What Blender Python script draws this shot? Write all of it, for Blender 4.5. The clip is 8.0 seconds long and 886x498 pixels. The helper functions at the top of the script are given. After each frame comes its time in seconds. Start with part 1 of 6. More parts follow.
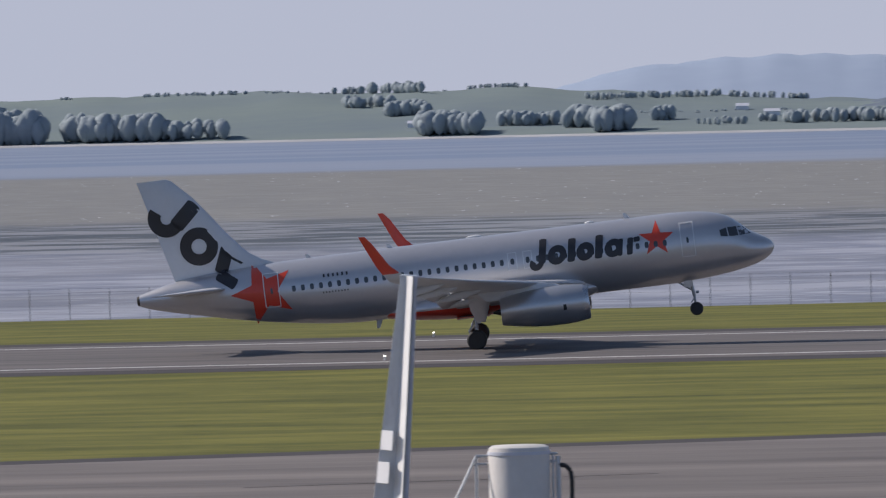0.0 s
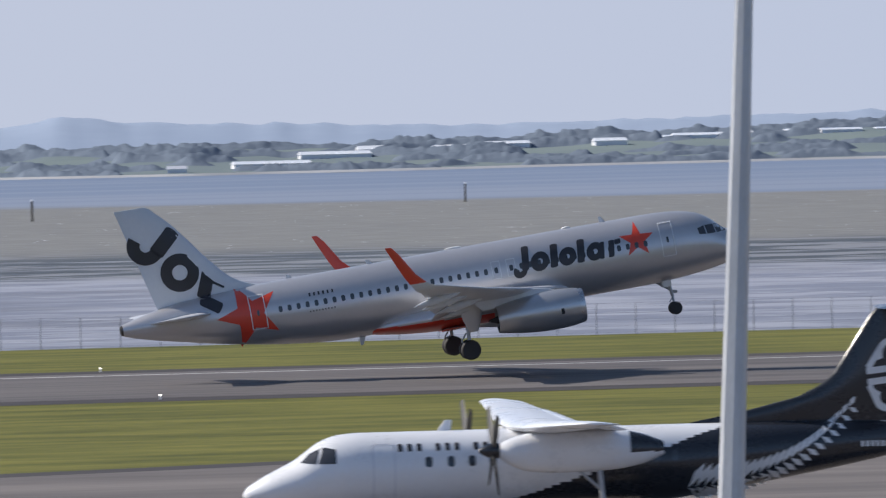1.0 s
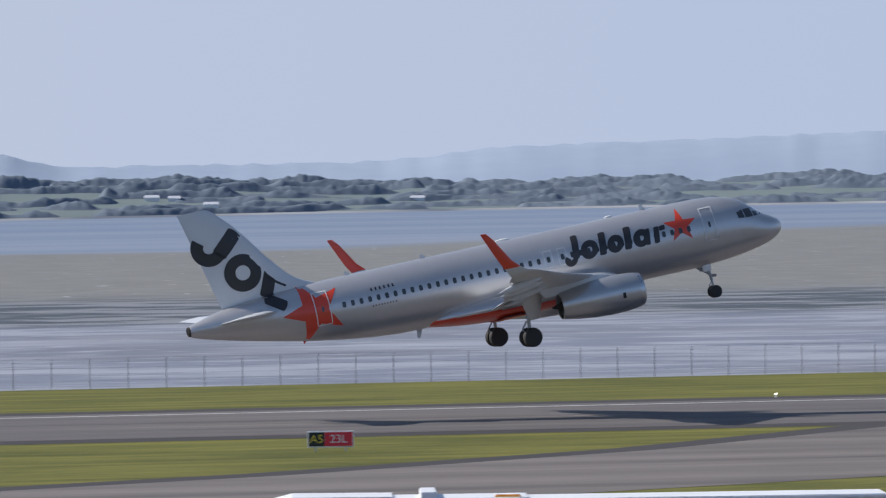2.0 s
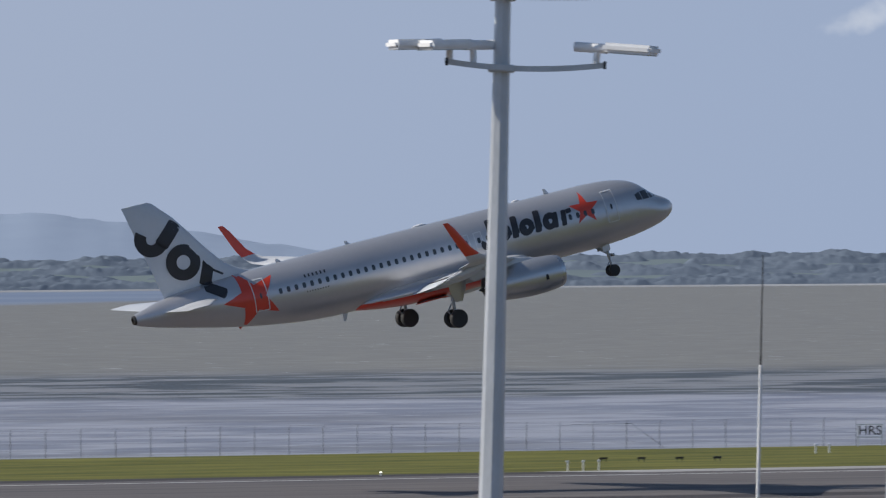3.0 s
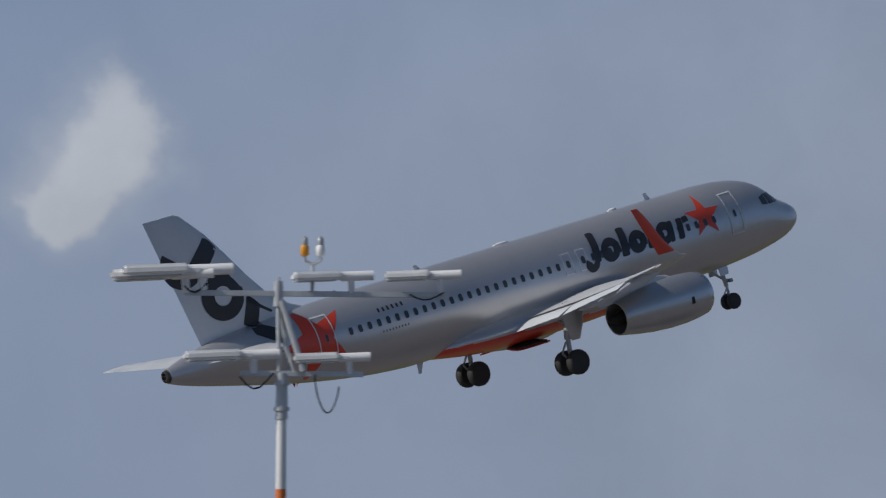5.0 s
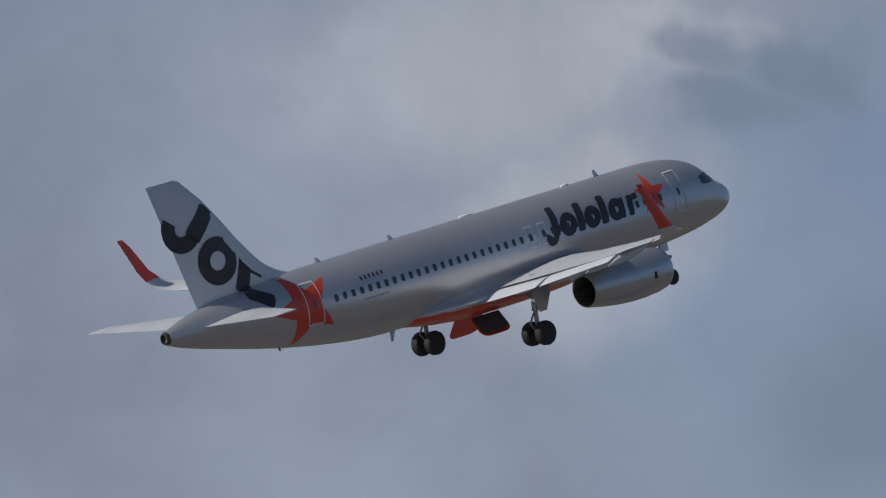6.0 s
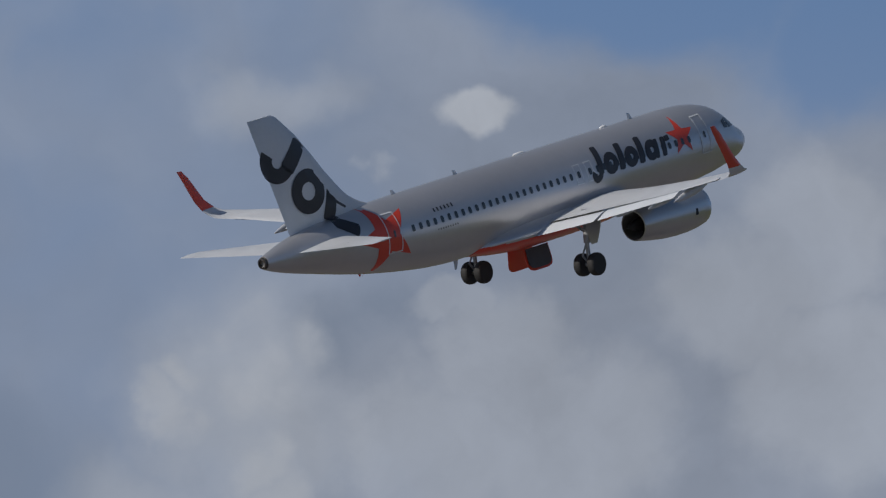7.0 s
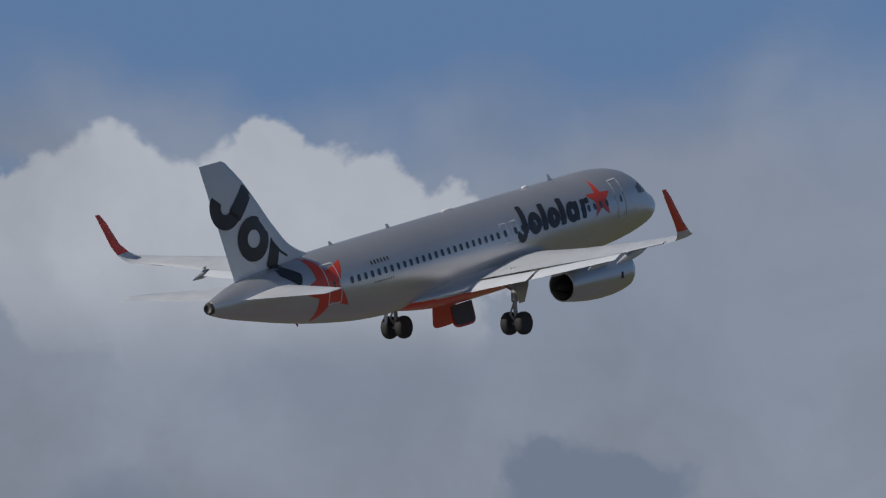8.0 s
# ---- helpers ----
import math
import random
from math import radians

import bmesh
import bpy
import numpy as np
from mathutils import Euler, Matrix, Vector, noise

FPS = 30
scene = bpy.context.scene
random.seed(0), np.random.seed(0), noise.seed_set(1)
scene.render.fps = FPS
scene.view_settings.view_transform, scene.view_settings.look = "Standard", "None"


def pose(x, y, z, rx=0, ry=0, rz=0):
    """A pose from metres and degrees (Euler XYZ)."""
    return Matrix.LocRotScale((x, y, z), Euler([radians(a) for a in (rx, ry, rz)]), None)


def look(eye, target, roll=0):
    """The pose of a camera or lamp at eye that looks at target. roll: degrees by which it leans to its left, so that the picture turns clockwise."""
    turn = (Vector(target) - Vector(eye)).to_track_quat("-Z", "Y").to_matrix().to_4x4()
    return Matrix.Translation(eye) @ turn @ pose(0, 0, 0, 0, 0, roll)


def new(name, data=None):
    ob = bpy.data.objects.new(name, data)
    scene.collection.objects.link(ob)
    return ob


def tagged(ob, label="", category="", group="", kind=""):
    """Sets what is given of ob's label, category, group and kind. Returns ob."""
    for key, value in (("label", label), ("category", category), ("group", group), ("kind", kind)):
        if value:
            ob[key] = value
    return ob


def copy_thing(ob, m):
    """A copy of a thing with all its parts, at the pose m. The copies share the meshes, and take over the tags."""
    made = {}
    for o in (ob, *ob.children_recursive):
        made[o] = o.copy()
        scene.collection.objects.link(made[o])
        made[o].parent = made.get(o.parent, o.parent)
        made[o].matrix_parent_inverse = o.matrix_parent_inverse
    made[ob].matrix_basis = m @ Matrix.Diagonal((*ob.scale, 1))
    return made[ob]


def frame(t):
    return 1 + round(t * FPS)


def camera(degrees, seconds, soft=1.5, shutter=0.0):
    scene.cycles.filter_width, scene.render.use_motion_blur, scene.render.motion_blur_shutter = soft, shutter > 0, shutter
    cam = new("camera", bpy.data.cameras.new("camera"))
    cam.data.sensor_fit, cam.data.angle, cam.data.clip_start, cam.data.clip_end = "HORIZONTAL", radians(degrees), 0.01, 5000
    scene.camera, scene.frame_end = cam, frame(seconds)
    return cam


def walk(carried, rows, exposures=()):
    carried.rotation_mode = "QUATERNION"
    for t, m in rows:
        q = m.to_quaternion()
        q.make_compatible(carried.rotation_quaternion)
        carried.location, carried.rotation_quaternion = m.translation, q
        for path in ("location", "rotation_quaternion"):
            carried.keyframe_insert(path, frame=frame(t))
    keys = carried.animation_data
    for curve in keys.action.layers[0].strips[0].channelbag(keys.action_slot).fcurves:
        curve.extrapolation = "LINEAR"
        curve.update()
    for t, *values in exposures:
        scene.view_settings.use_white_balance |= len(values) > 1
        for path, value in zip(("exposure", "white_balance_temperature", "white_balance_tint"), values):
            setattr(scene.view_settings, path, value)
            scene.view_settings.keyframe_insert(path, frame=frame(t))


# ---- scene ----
# An airliner takes off past a panning camera on an airport terrace.
# World: x along the runway, y across it towards the harbour, z up.

# ---- camera ----
EYE = (0.0, 0.0, 14.74)
cam = camera(6.0, 8.0, soft=1.25, shutter=0.06)

# seconds, pan from +y towards +x, tilt, lean (degrees)
PAN = [
    (0.0, -2.20, -1.028, 1.35), (0.2, -0.56, -1.004, 1.39), (0.5, 1.93, -0.940, 1.45), (0.8, 4.61, -0.868, 1.45),
    (1.0, 6.69, -0.837, 1.38), (1.2, 8.51, -0.789, 1.30), (1.5, 10.77, -0.724, 1.12), (1.7, 12.34, -0.648, 1.00),
    (2.8, 21.77, -0.082, 0.50), (3.0, 23.39, 0.041, 0.35), (3.2, 25.02, 0.189, 0.20), (3.5, 27.17, 0.449, 0.12),
    (3.8, 29.30, 0.757, 0.05), (4.0, 30.92, 1.101, 0.05), (4.2, 32.74, 1.540, 0.05), (4.5, 34.32, 1.960, 0.04),
    (4.8, 36.33, 2.341, 0.04), (5.0, 38.33, 2.436, 0.04), (5.2, 40.14, 2.733, 0.03), (6.3, 49.02, 3.591, 0.02),
    (6.5, 50.51, 3.686, 0.02), (6.7, 51.99, 3.839, 0.02), (7.0, 54.17, 4.087, 0.01), (7.2, 55.46, 4.317, 0.01),
    (7.5, 57.77, 4.795, 0.01), (7.8, 60.02, 5.289, 0.0), (8.0, 61.44, 5.557, 0.0),
]


def way(az, el):
    a, e = radians(az), radians(el)
    return Vector((math.sin(a) * math.cos(e), math.cos(a) * math.cos(e), math.sin(e)))


walk(cam, [(t, look(EYE, Vector(EYE) + way(p, e) * 100, -r)) for t, p, e, r in PAN],
     exposures=[(0.0, 0.14, 6700, 15), (0.5, 0.30, 6650, 13), (1.0, 0.36, 6600, 12), (1.7, 0.38, 6550, 11), (2.8, 0.10, 6520, 10), (3.5, -0.2, 6500, 10), (4.0, -0.42, 6500, 10), (4.5, -0.54, 6500, 10), (5.0, -0.50, 6500, 10), (8.0, -0.62, 6500, 10)])

# ---- world and sun ----
SUN_TO = Vector((-1.25, 0.52, 1.0)).normalized()
world = bpy.data.worlds.new("sky")
scene.world = world
world.use_nodes = True


def build_sky():
    nt = world.node_tree
    nt.nodes.clear()
    N, L = nt.nodes.new, nt.links.new

    def math_node(op, a, b=None, clamp=False):
        n = N("ShaderNodeMath")
        n.operation, n.use_clamp = op, clamp
        for k, v in enumerate((a, b)):
            if v is None:
                continue
            if isinstance(v, (int, float)):
                n.inputs[k].default_value = v
            else:
                L(v, n.inputs[k])
        return n.outputs[0]

    def smooth(v, lo, hi):
        n = N("ShaderNodeMapRange")
        n.interpolation_type = "SMOOTHSTEP"
        L(v, n.inputs[0])
        n.inputs[1].default_value, n.inputs[2].default_value = lo, hi
        return n.outputs[0]

    def mix(f, a, b):
        n = N("ShaderNodeMix")
        n.data_type = "RGBA"
        if isinstance(f, float):
            n.inputs[0].default_value = f
        else:
            L(f, n.inputs[0])
        for k, v in ((6, a), (7, b)):
            if isinstance(v, tuple):
                n.inputs[k].default_value = (*v, 1)
            else:
                L(v, n.inputs[k])
        return n.outputs[2]

    def noise_of(vec, scale, detail, rough=0.55):
        n = N("ShaderNodeTexNoise")
        n.inputs["Scale"].default_value, n.inputs["Detail"].default_value = scale, detail
        n.inputs["Roughness"].default_value = rough
        L(vec, n.inputs["Vector"])
        return n

    sky = N("ShaderNodeTexSky")
    sky.sky_type, sky.sun_disc = "NISHITA", False
    sky.sun_elevation, sky.sun_rotation = math.asin(SUN_TO.z), math.atan2(SUN_TO.x, SUN_TO.y)
    sky.air_density, sky.dust_density, sky.ozone_density = 1.0, 0.6, 2.0
    coord = N("ShaderNodeTexCoord").outputs["Generated"]

    # clouds: soft heaps at fixed places of the sky, frayed by noise
    warp = noise_of(coord, 40.0, 6.0, 0.52)
    shift = N("ShaderNodeVectorMath")
    shift.operation = "SUBTRACT"
    L(warp.outputs["Color"], shift.inputs[0])
    shift.inputs[1].default_value = (0.5, 0.5, 0.5)
    fray = N("ShaderNodeVectorMath")
    fray.operation = "MULTIPLY_ADD"
    L(shift.outputs[0], fray.inputs[0])
    fray.inputs[1].default_value = (0.030, 0.030, 0.022)
    L(coord, fray.inputs[2])

    fine_warp = noise_of(coord, 85.0, 7.0, 0.58)
    fine_shift = N("ShaderNodeVectorMath")
    fine_shift.operation = "SUBTRACT"
    L(fine_warp.outputs["Color"], fine_shift.inputs[0])
    fine_shift.inputs[1].default_value = (0.5, 0.5, 0.5)
    billow = N("ShaderNodeVectorMath")
    billow.operation = "MULTIPLY_ADD"
    L(fine_shift.outputs[0], billow.inputs[0])
    billow.inputs[1].default_value = (0.014, 0.014, 0.012)
    L(coord, billow.inputs[2])

    def heap(az, el, wide, high, torn=fray):
        c = way(az, el)
        sub = N("ShaderNodeVectorMath")
        sub.operation = "SUBTRACT"
        L(torn.outputs[0], sub.inputs[0])
        sub.inputs[1].default_value = c
        scl = N("ShaderNodeVectorMath")
        scl.operation = "MULTIPLY"
        L(sub.outputs[0], scl.inputs[0])
        w, h = radians(wide), radians(high)
        scl.inputs[1].default_value = (1 / w, 1 / w, 1 / h)
        ln = N("ShaderNodeVectorMath")
        ln.operation = "LENGTH"
        L(scl.outputs[0], ln.inputs[0])
        return math_node("SUBTRACT", 1.0, ln.outputs["Value"])

    def heaps(rows, torn=fray):
        out = None
        for r in rows:
            h = heap(*r, torn)
            out = h if out is None else math_node("MAXIMUM", out, h)
        return out

    # a thin grey veil, thicker towards the far part of the pan
    east = N("ShaderNodeSeparateXYZ")
    L(coord, east.inputs[0])
    broad = noise_of(fray.outputs[0], 9.0, 4.0).outputs["Fac"]
    veil = math_node("MULTIPLY", smooth(broad, 0.20, 0.52), smooth(east.outputs["X"], 0.50, 0.74))
    veil = math_node("MULTIPLY", veil, smooth(east.outputs["Y"], -0.05, 0.30))
    veil = math_node("MULTIPLY", veil, math_node("SUBTRACT", 1.0, smooth(east.outputs["Z"], 0.16, 0.40)))
    blue_gap = heaps([(61.0, 7.9, 6.5, 1.9), (55.6, 6.2, 1.9, 1.0), (57.3, 5.6, 1.6, 0.9)])
    veil = math_node("MULTIPLY", veil, math_node("SUBTRACT", 1.0, smooth(blue_gap, -0.05, 0.45)), clamp=True)
    wisps = smooth(heaps([(26.2, 1.55, 0.35, 0.11), (27.05, 1.50, 0.5, 0.16),
                          (33.8, 2.95, 1.1, 0.9), (35.9, 3.0, 0.75, 0.75),
                          (32.5, 3.4, 1.2, 0.5), (46.9, 4.7, 1.9, 1.0), (47.6, 3.6, 1.3, 1.1), (48.0, 5.1, 1.5, 0.7), (52.3, 2.4, 0.8, 0.6), (52.9, 3.1, 0.95, 1.2)]), -0.05, 0.75)
    soft = smooth(heaps([(29.0, 2.5, 2.2, 0.9), (30.6, 2.75, 2.6, 0.7), (28.6, 1.85, 1.3, 0.5), (30.2, 1.95, 1.6, 0.42), (33.2, 2.3, 2.6, 0.6), (31.6, 1.6, 2.4, 0.4)]), 0.0, 0.95)
    bright = smooth(heaps([(36.0, 3.1, 0.50, 0.55), (35.85, 2.75, 0.40, 0.35), (54.38, 4.88, 0.42, 0.26),
                           ]), 0.0, 0.36)
    # a tall heaped cloud with a sharp top, greying towards its foot
    cumulus = smooth(heaps([(58.06, 5.55, 0.30, 0.30), (58.37, 5.74, 0.40, 0.40), (58.79, 5.79, 0.48, 0.48), (59.25, 5.87, 0.52, 0.52), (59.71, 5.76, 0.52, 0.52), (60.24, 5.99, 0.43, 0.43), (60.59, 5.79, 0.48, 0.48), (58.98, 5.41, 0.65, 0.65), (59.74, 5.26, 0.73, 0.73), (60.43, 5.33, 0.69, 0.69), (61.05, 5.68, 0.48, 0.48), (61.47, 5.60, 0.42, 0.42), (61.77, 5.49, 0.31, 0.31), (61.12, 5.18, 0.65, 0.65)], billow), -0.02, 0.16)
    cumulus = math_node("MULTIPLY", cumulus, smooth(math_node("ARCSINE", east.outputs["Z"]), radians(4.60), radians(5.55)))
    curl = smooth(heaps([(53.36, 4.46, 0.15, 0.11), (53.21, 3.96, 0.15, 0.25), (52.87, 3.58, 0.23, 0.17), (52.94, 3.15, 0.29, 0.25), (52.41, 3.08, 0.17, 0.21), (52.56, 3.31, 0.15, 0.15), (52.83, 2.69, 0.19, 0.23), (52.91, 2.39, 0.21, 0.23), (52.41, 2.20, 0.34, 0.19), (51.91, 2.08, 0.31, 0.15), (53.36, 3.38, 0.23, 0.23)]), -0.30, 0.75)
    mid_bank = smooth(heaps([(54.08, 2.71, 0.73, 0.73), (54.61, 3.33, 0.65, 0.57), (55.00, 2.79, 1.00, 0.77), (56.14, 3.78, 0.77, 0.65), (56.72, 4.17, 0.73, 0.65), (56.91, 3.17, 1.00, 0.84), (54.23, 3.71, 0.34, 0.23)], billow), 0.0, 0.45)
    low_bank = smooth(heaps([(59.5, 4.4, 3.6, 1.35), (63.5, 4.6, 3.0, 1.7), (55.8, 3.0, 3.2, 1.2)]), 0.0, 0.35)
    dark = smooth(heaps([(62.30, 4.00, 0.62, 0.36), (62.10, 4.10, 0.42, 0.30), (62.75, 3.95, 0.5, 0.28)], billow), 0.0, 0.4)
    hollow = smooth(heaps([(59.0, 3.6, 1.0, 0.5), (50.6, 2.4, 2.4, 0.9), (53.5, 3.45, 0.5, 0.45), (48.47, 4.95, 0.46, 0.27), (49.35, 4.84, 0.42, 0.57), (48.77, 4.49, 0.57, 0.34), (48.77, 4.91, 0.50, 0.31)]), 0.0, 0.7)
    puffs = smooth(heaps([(47.78, 4.84, 0.46, 0.54), (48.12, 5.14, 0.50, 0.23), (49.00, 5.14, 0.27, 0.27), (47.89, 4.11, 0.42, 0.31), (47.66, 3.58, 0.34, 0.27), (49.81, 5.22, 0.46, 0.23), (52.98, 5.14, 0.69, 0.34)]), 0.0, 0.8)

    shade = smooth(heaps([(63.4, 5.1, 2.4, 1.3), (61.0, 4.7, 2.0, 0.7)]), 0.0, 1.0)

    col = sky.outputs[0]
    # bright haze low over the harbour, clearer and bluer higher up and away from the sun
    low = mix(smooth(east.outputs["X"], 0.05, 0.60), HAZE_NEAR_SUN, HAZE_AWAY)
    low = mix(smooth(east.outputs["Z"], 0.045, 0.118), low, HIGH_BLUE)
    col = mix(math_node("SUBTRACT", 1.0, smooth(east.outputs["Z"], 0.10, 0.45)), col, low)
    grain = noise_of(fray.outputs[0], 24.0, 6.0, 0.55).outputs["Fac"]
    tone = N("ShaderNodeMapRange")
    L(grain, tone.inputs[0])
    tone.inputs[1].default_value, tone.inputs[2].default_value = 0.3, 0.7
    tone.inputs[3].default_value, tone.inputs[4].default_value = 0.80, 1.17
    scaled = N("ShaderNodeVectorMath")
    scaled.operation = "SCALE"
    scaled.inputs[0].default_value = CLOUD_GREY
    L(tone.outputs[0], scaled.inputs["Scale"])
    col = mix(math_node("MULTIPLY", veil, 0.85), col, scaled.outputs[0])
    col = mix(math_node("MULTIPLY", low_bank, 0.9), col, scaled.outputs[0])
    lit = N("ShaderNodeVectorMath")
    lit.operation = "SCALE"
    lit.inputs[0].default_value = CLOUD_WHITE
    L(tone.outputs[0], lit.inputs["Scale"])
    col = mix(math_node("MULTIPLY", soft, 0.36), col, lit.outputs[0])
    col = mix(math_node("MULTIPLY", wisps, 0.62), col, lit.outputs[0])
    col = mix(math_node("MULTIPLY", mid_bank, 0.40), col, lit.outputs[0])
    col = mix(math_node("MULTIPLY", bright, 0.85), col, lit.outputs[0])
    col = mix(math_node("MULTIPLY", hollow, 0.6), col, CLOUD_DARK)
    col = mix(math_node("MULTIPLY", puffs, 0.45), col, lit.outputs[0])
    col = mix(math_node("MULTIPLY", curl, 0.72), col, lit.outputs[0])
    col = mix(math_node("MULTIPLY", cumulus, 0.9), col, lit.outputs[0])
    col = mix(math_node("MULTIPLY", shade, 0.3), col, CLOUD_DARK)
    col = mix(math_node("MULTIPLY", dark, 0.85), col, CLOUD_DARK)
    bg = N("ShaderNodeBackground")
    bg.inputs["Strength"].default_value = 0.085
    L(col, bg.inputs["Color"])
    out = N("ShaderNodeOutputWorld")
    L(bg.outputs[0], out.inputs[0])


CLOUD_GREY, CLOUD_WHITE, CLOUD_DARK = (4.3, 4.9, 6.1), (7.2, 7.7, 8.6), (2.7, 3.4, 4.7)
HAZE_NEAR_SUN, HAZE_AWAY, HIGH_BLUE = (4.7, 5.3, 6.6), (3.6, 4.6, 6.6), (1.9, 3.4, 6.3)
build_sky()

sun = new("sun", bpy.data.lights.new("sun", "SUN"))
sun.data.energy, sun.data.angle, sun.data.color = 4.0, radians(0.53), (1.0, 0.95, 0.87)
sun.matrix_world = look(SUN_TO * 100, (0, 0, 0))


# ---- materials ----
def material(name, color, rough=0.6, metal=0.0, vary=0.12, scale=3.0, stretch=(1, 1, 1), bump=0.0, fine=0.0, spec=0.5, coat=0.0, glow=0.0, color2=None, where="Object", rvar=0.08, deep=0.05):
    """Principled surface with two scales of noise in colour and roughness."""
    m = bpy.data.materials.new(name)
    m.use_nodes = True
    nt = m.node_tree
    N, L = nt.nodes.new, nt.links.new
    p = nt.nodes["Principled BSDF"]
    p.inputs["Roughness"].default_value, p.inputs["Metallic"].default_value = rough, metal
    p.inputs["Specular IOR Level"].default_value, p.inputs["Coat Weight"].default_value = spec, coat
    p.inputs["Coat Roughness"].default_value = 0.12
    if glow:
        p.inputs["Emission Color"].default_value = (*color, 1)
        p.inputs["Emission Strength"].default_value = glow
    co = N("ShaderNodeTexCoord")
    mp = N("ShaderNodeMapping")
    mp.inputs["Scale"].default_value = stretch
    L(co.outputs[where], mp.inputs["Vector"])
    a, b = N("ShaderNodeTexNoise"), N("ShaderNodeTexNoise")
    for n, s in ((a, scale), (b, scale * 11)):
        n.inputs["Scale"].default_value, n.inputs["Detail"].default_value = s, 5
        L(mp.outputs[0], n.inputs["Vector"])
    add = N("ShaderNodeMath")
    add.operation = "MULTIPLY_ADD"
    L(b.outputs["Fac"], add.inputs[0])
    add.inputs[1].default_value = 0.45
    L(a.outputs["Fac"], add.inputs[2])
    ramp = N("ShaderNodeMapRange")
    ramp.inputs[1].default_value, ramp.inputs[2].default_value = 0.45, 1.0
    L(add.outputs[0], ramp.inputs[0])
    mx = N("ShaderNodeMix")
    mx.data_type = "RGBA"
    L(ramp.outputs[0], mx.inputs[0])
    lo = color2 or tuple(c * (1 - vary) for c in color)
    hi = color if color2 else tuple(min(1, c * (1 + vary)) for c in color)
    mx.inputs[6].default_value, mx.inputs[7].default_value = (*lo, 1), (*hi, 1)
    L(mx.outputs[2], p.inputs["Base Color"])
    rr = N("ShaderNodeMapRange")
    rr.inputs[3].default_value, rr.inputs[4].default_value = max(0.02, rough - rvar), min(1, rough + rvar)
    L(ramp.outputs[0], rr.inputs[0])
    L(rr.outputs[0], p.inputs["Roughness"])
    if bump:
        bp = N("ShaderNodeBump")
        bp.inputs["Strength"].default_value, bp.inputs["Distance"].default_value = bump, deep
        L(add.outputs[0], bp.inputs["Height"])
        L(bp.outputs[0], p.inputs["Normal"])
    return m


SILVER = material("silver_paint", (0.575, 0.565, 0.575), 0.34, 0.66, 0.05, 0.3, coat=0.1, rvar=0.02)
FIN_WHITE = material("fin_white_paint", (0.62, 0.64, 0.67), 0.4, 0.0, 0.05, 0.4)
WING_GREY = material("wing_grey_paint", (0.60, 0.61, 0.63), 0.34, 0.1, 0.08, 0.8)
RED = material("red_paint", (0.72, 0.062, 0.03), 0.35, 0.0, 0.08, 0.7, coat=0.3)
NAVY = material("dark_lettering_paint", (0.030, 0.030, 0.036), 0.4, 0.0, 0.1, 1.0)
PANE = material("dark_cabin_pane", (0.045, 0.048, 0.056), 0.12, 0.0, 0.1, 2.0, spec=0.8)
OUTLINE = material("white_door_outline", (0.75, 0.75, 0.75), 0.4, 0.0, 0.05)
NACELLE = material("nacelle_metal", (0.54, 0.54, 0.55), 0.32, 0.75, 0.06, 0.9, rvar=0.03)
LIP = material("polished_lip", (0.58, 0.58, 0.59), 0.30, 0.9, 0.05)
DARK = material("dark_recess", (0.02, 0.02, 0.022), 0.7, 0.0, 0.2, 2.0)
TYRE = material("tyre_rubber", (0.034, 0.033, 0.033), 0.75, 0.0, 0.2, 4.0)
STRUT = material("gear_strut_metal", (0.42, 0.43, 0.45), 0.4, 0.5, 0.12, 3.0)
HUB = material("wheel_hub", (0.30, 0.30, 0.31), 0.45, 0.6, 0.15, 4.0)
EXHAUST = material("exhaust_metal", (0.12, 0.11, 0.10), 0.45, 0.9, 0.2, 2.0)
BODY_WHITE = material("white_aircraft_paint", (0.80, 0.81, 0.83), 0.3, 0.0, 0.04, 0.6, coat=0.4)
BLACK_PAINT = material("black_aircraft_paint", (0.020, 0.022, 0.028), 0.28, 0.0, 0.15, 0.8, coat=0.4)
GALV = material("galvanised_steel", (0.52, 0.54, 0.56), 0.42, 0.35, 0.16, 2.2, stretch=(1, 1, 0.25))
LAMP_CASE = material("lamp_housing", (0.82, 0.82, 0.82), 0.4, 0.0, 0.08, 2.0)
LAMP_GLASS = material("lamp_glass", (0.35, 0.37, 0.38), 0.15, 0.0, 0.1, 2.0, spec=0.8)
BLACK_RUBBER = material("black_plastic", (0.02, 0.02, 0.02), 0.55, 0.0, 0.2, 4.0)
WHITE_POLE = material("white_pole_paint", (0.78, 0.78, 0.77), 0.45, 0.0, 0.07, 1.5)
ORANGE_POLE = material("orange_pole_paint", (0.68, 0.17, 0.035), 0.5, 0.0, 0.1, 1.5)
AMBER = material("amber_lens", (0.75, 0.32, 0.03), 0.25, 0.0, 0.1, 3.0)
TANK = material("cream_tank_paint", (0.62, 0.60, 0.57), 0.55, 0.0, 0.08, 0.9, bump=0.1)
CLAD = material("white_cladding", (0.78, 0.79, 0.82), 0.5, 0.0, 0.05, 0.5)
BRIDGE_WALL = material("bridge_wall_paint", (0.80, 0.78, 0.76), 0.5, 0.0, 0.06, 0.5)
CLAD_GREY = material("grey_cladding", (0.56, 0.58, 0.64), 0.5, 0.1, 0.07, 0.5)
SIGN_RED = material("sign_red", (0.72, 0.03, 0.05), 0.45, 0.0, 0.05)
SIGN_BLACK = material("sign_black", (0.02, 0.02, 0.02), 0.45, 0.0, 0.05)
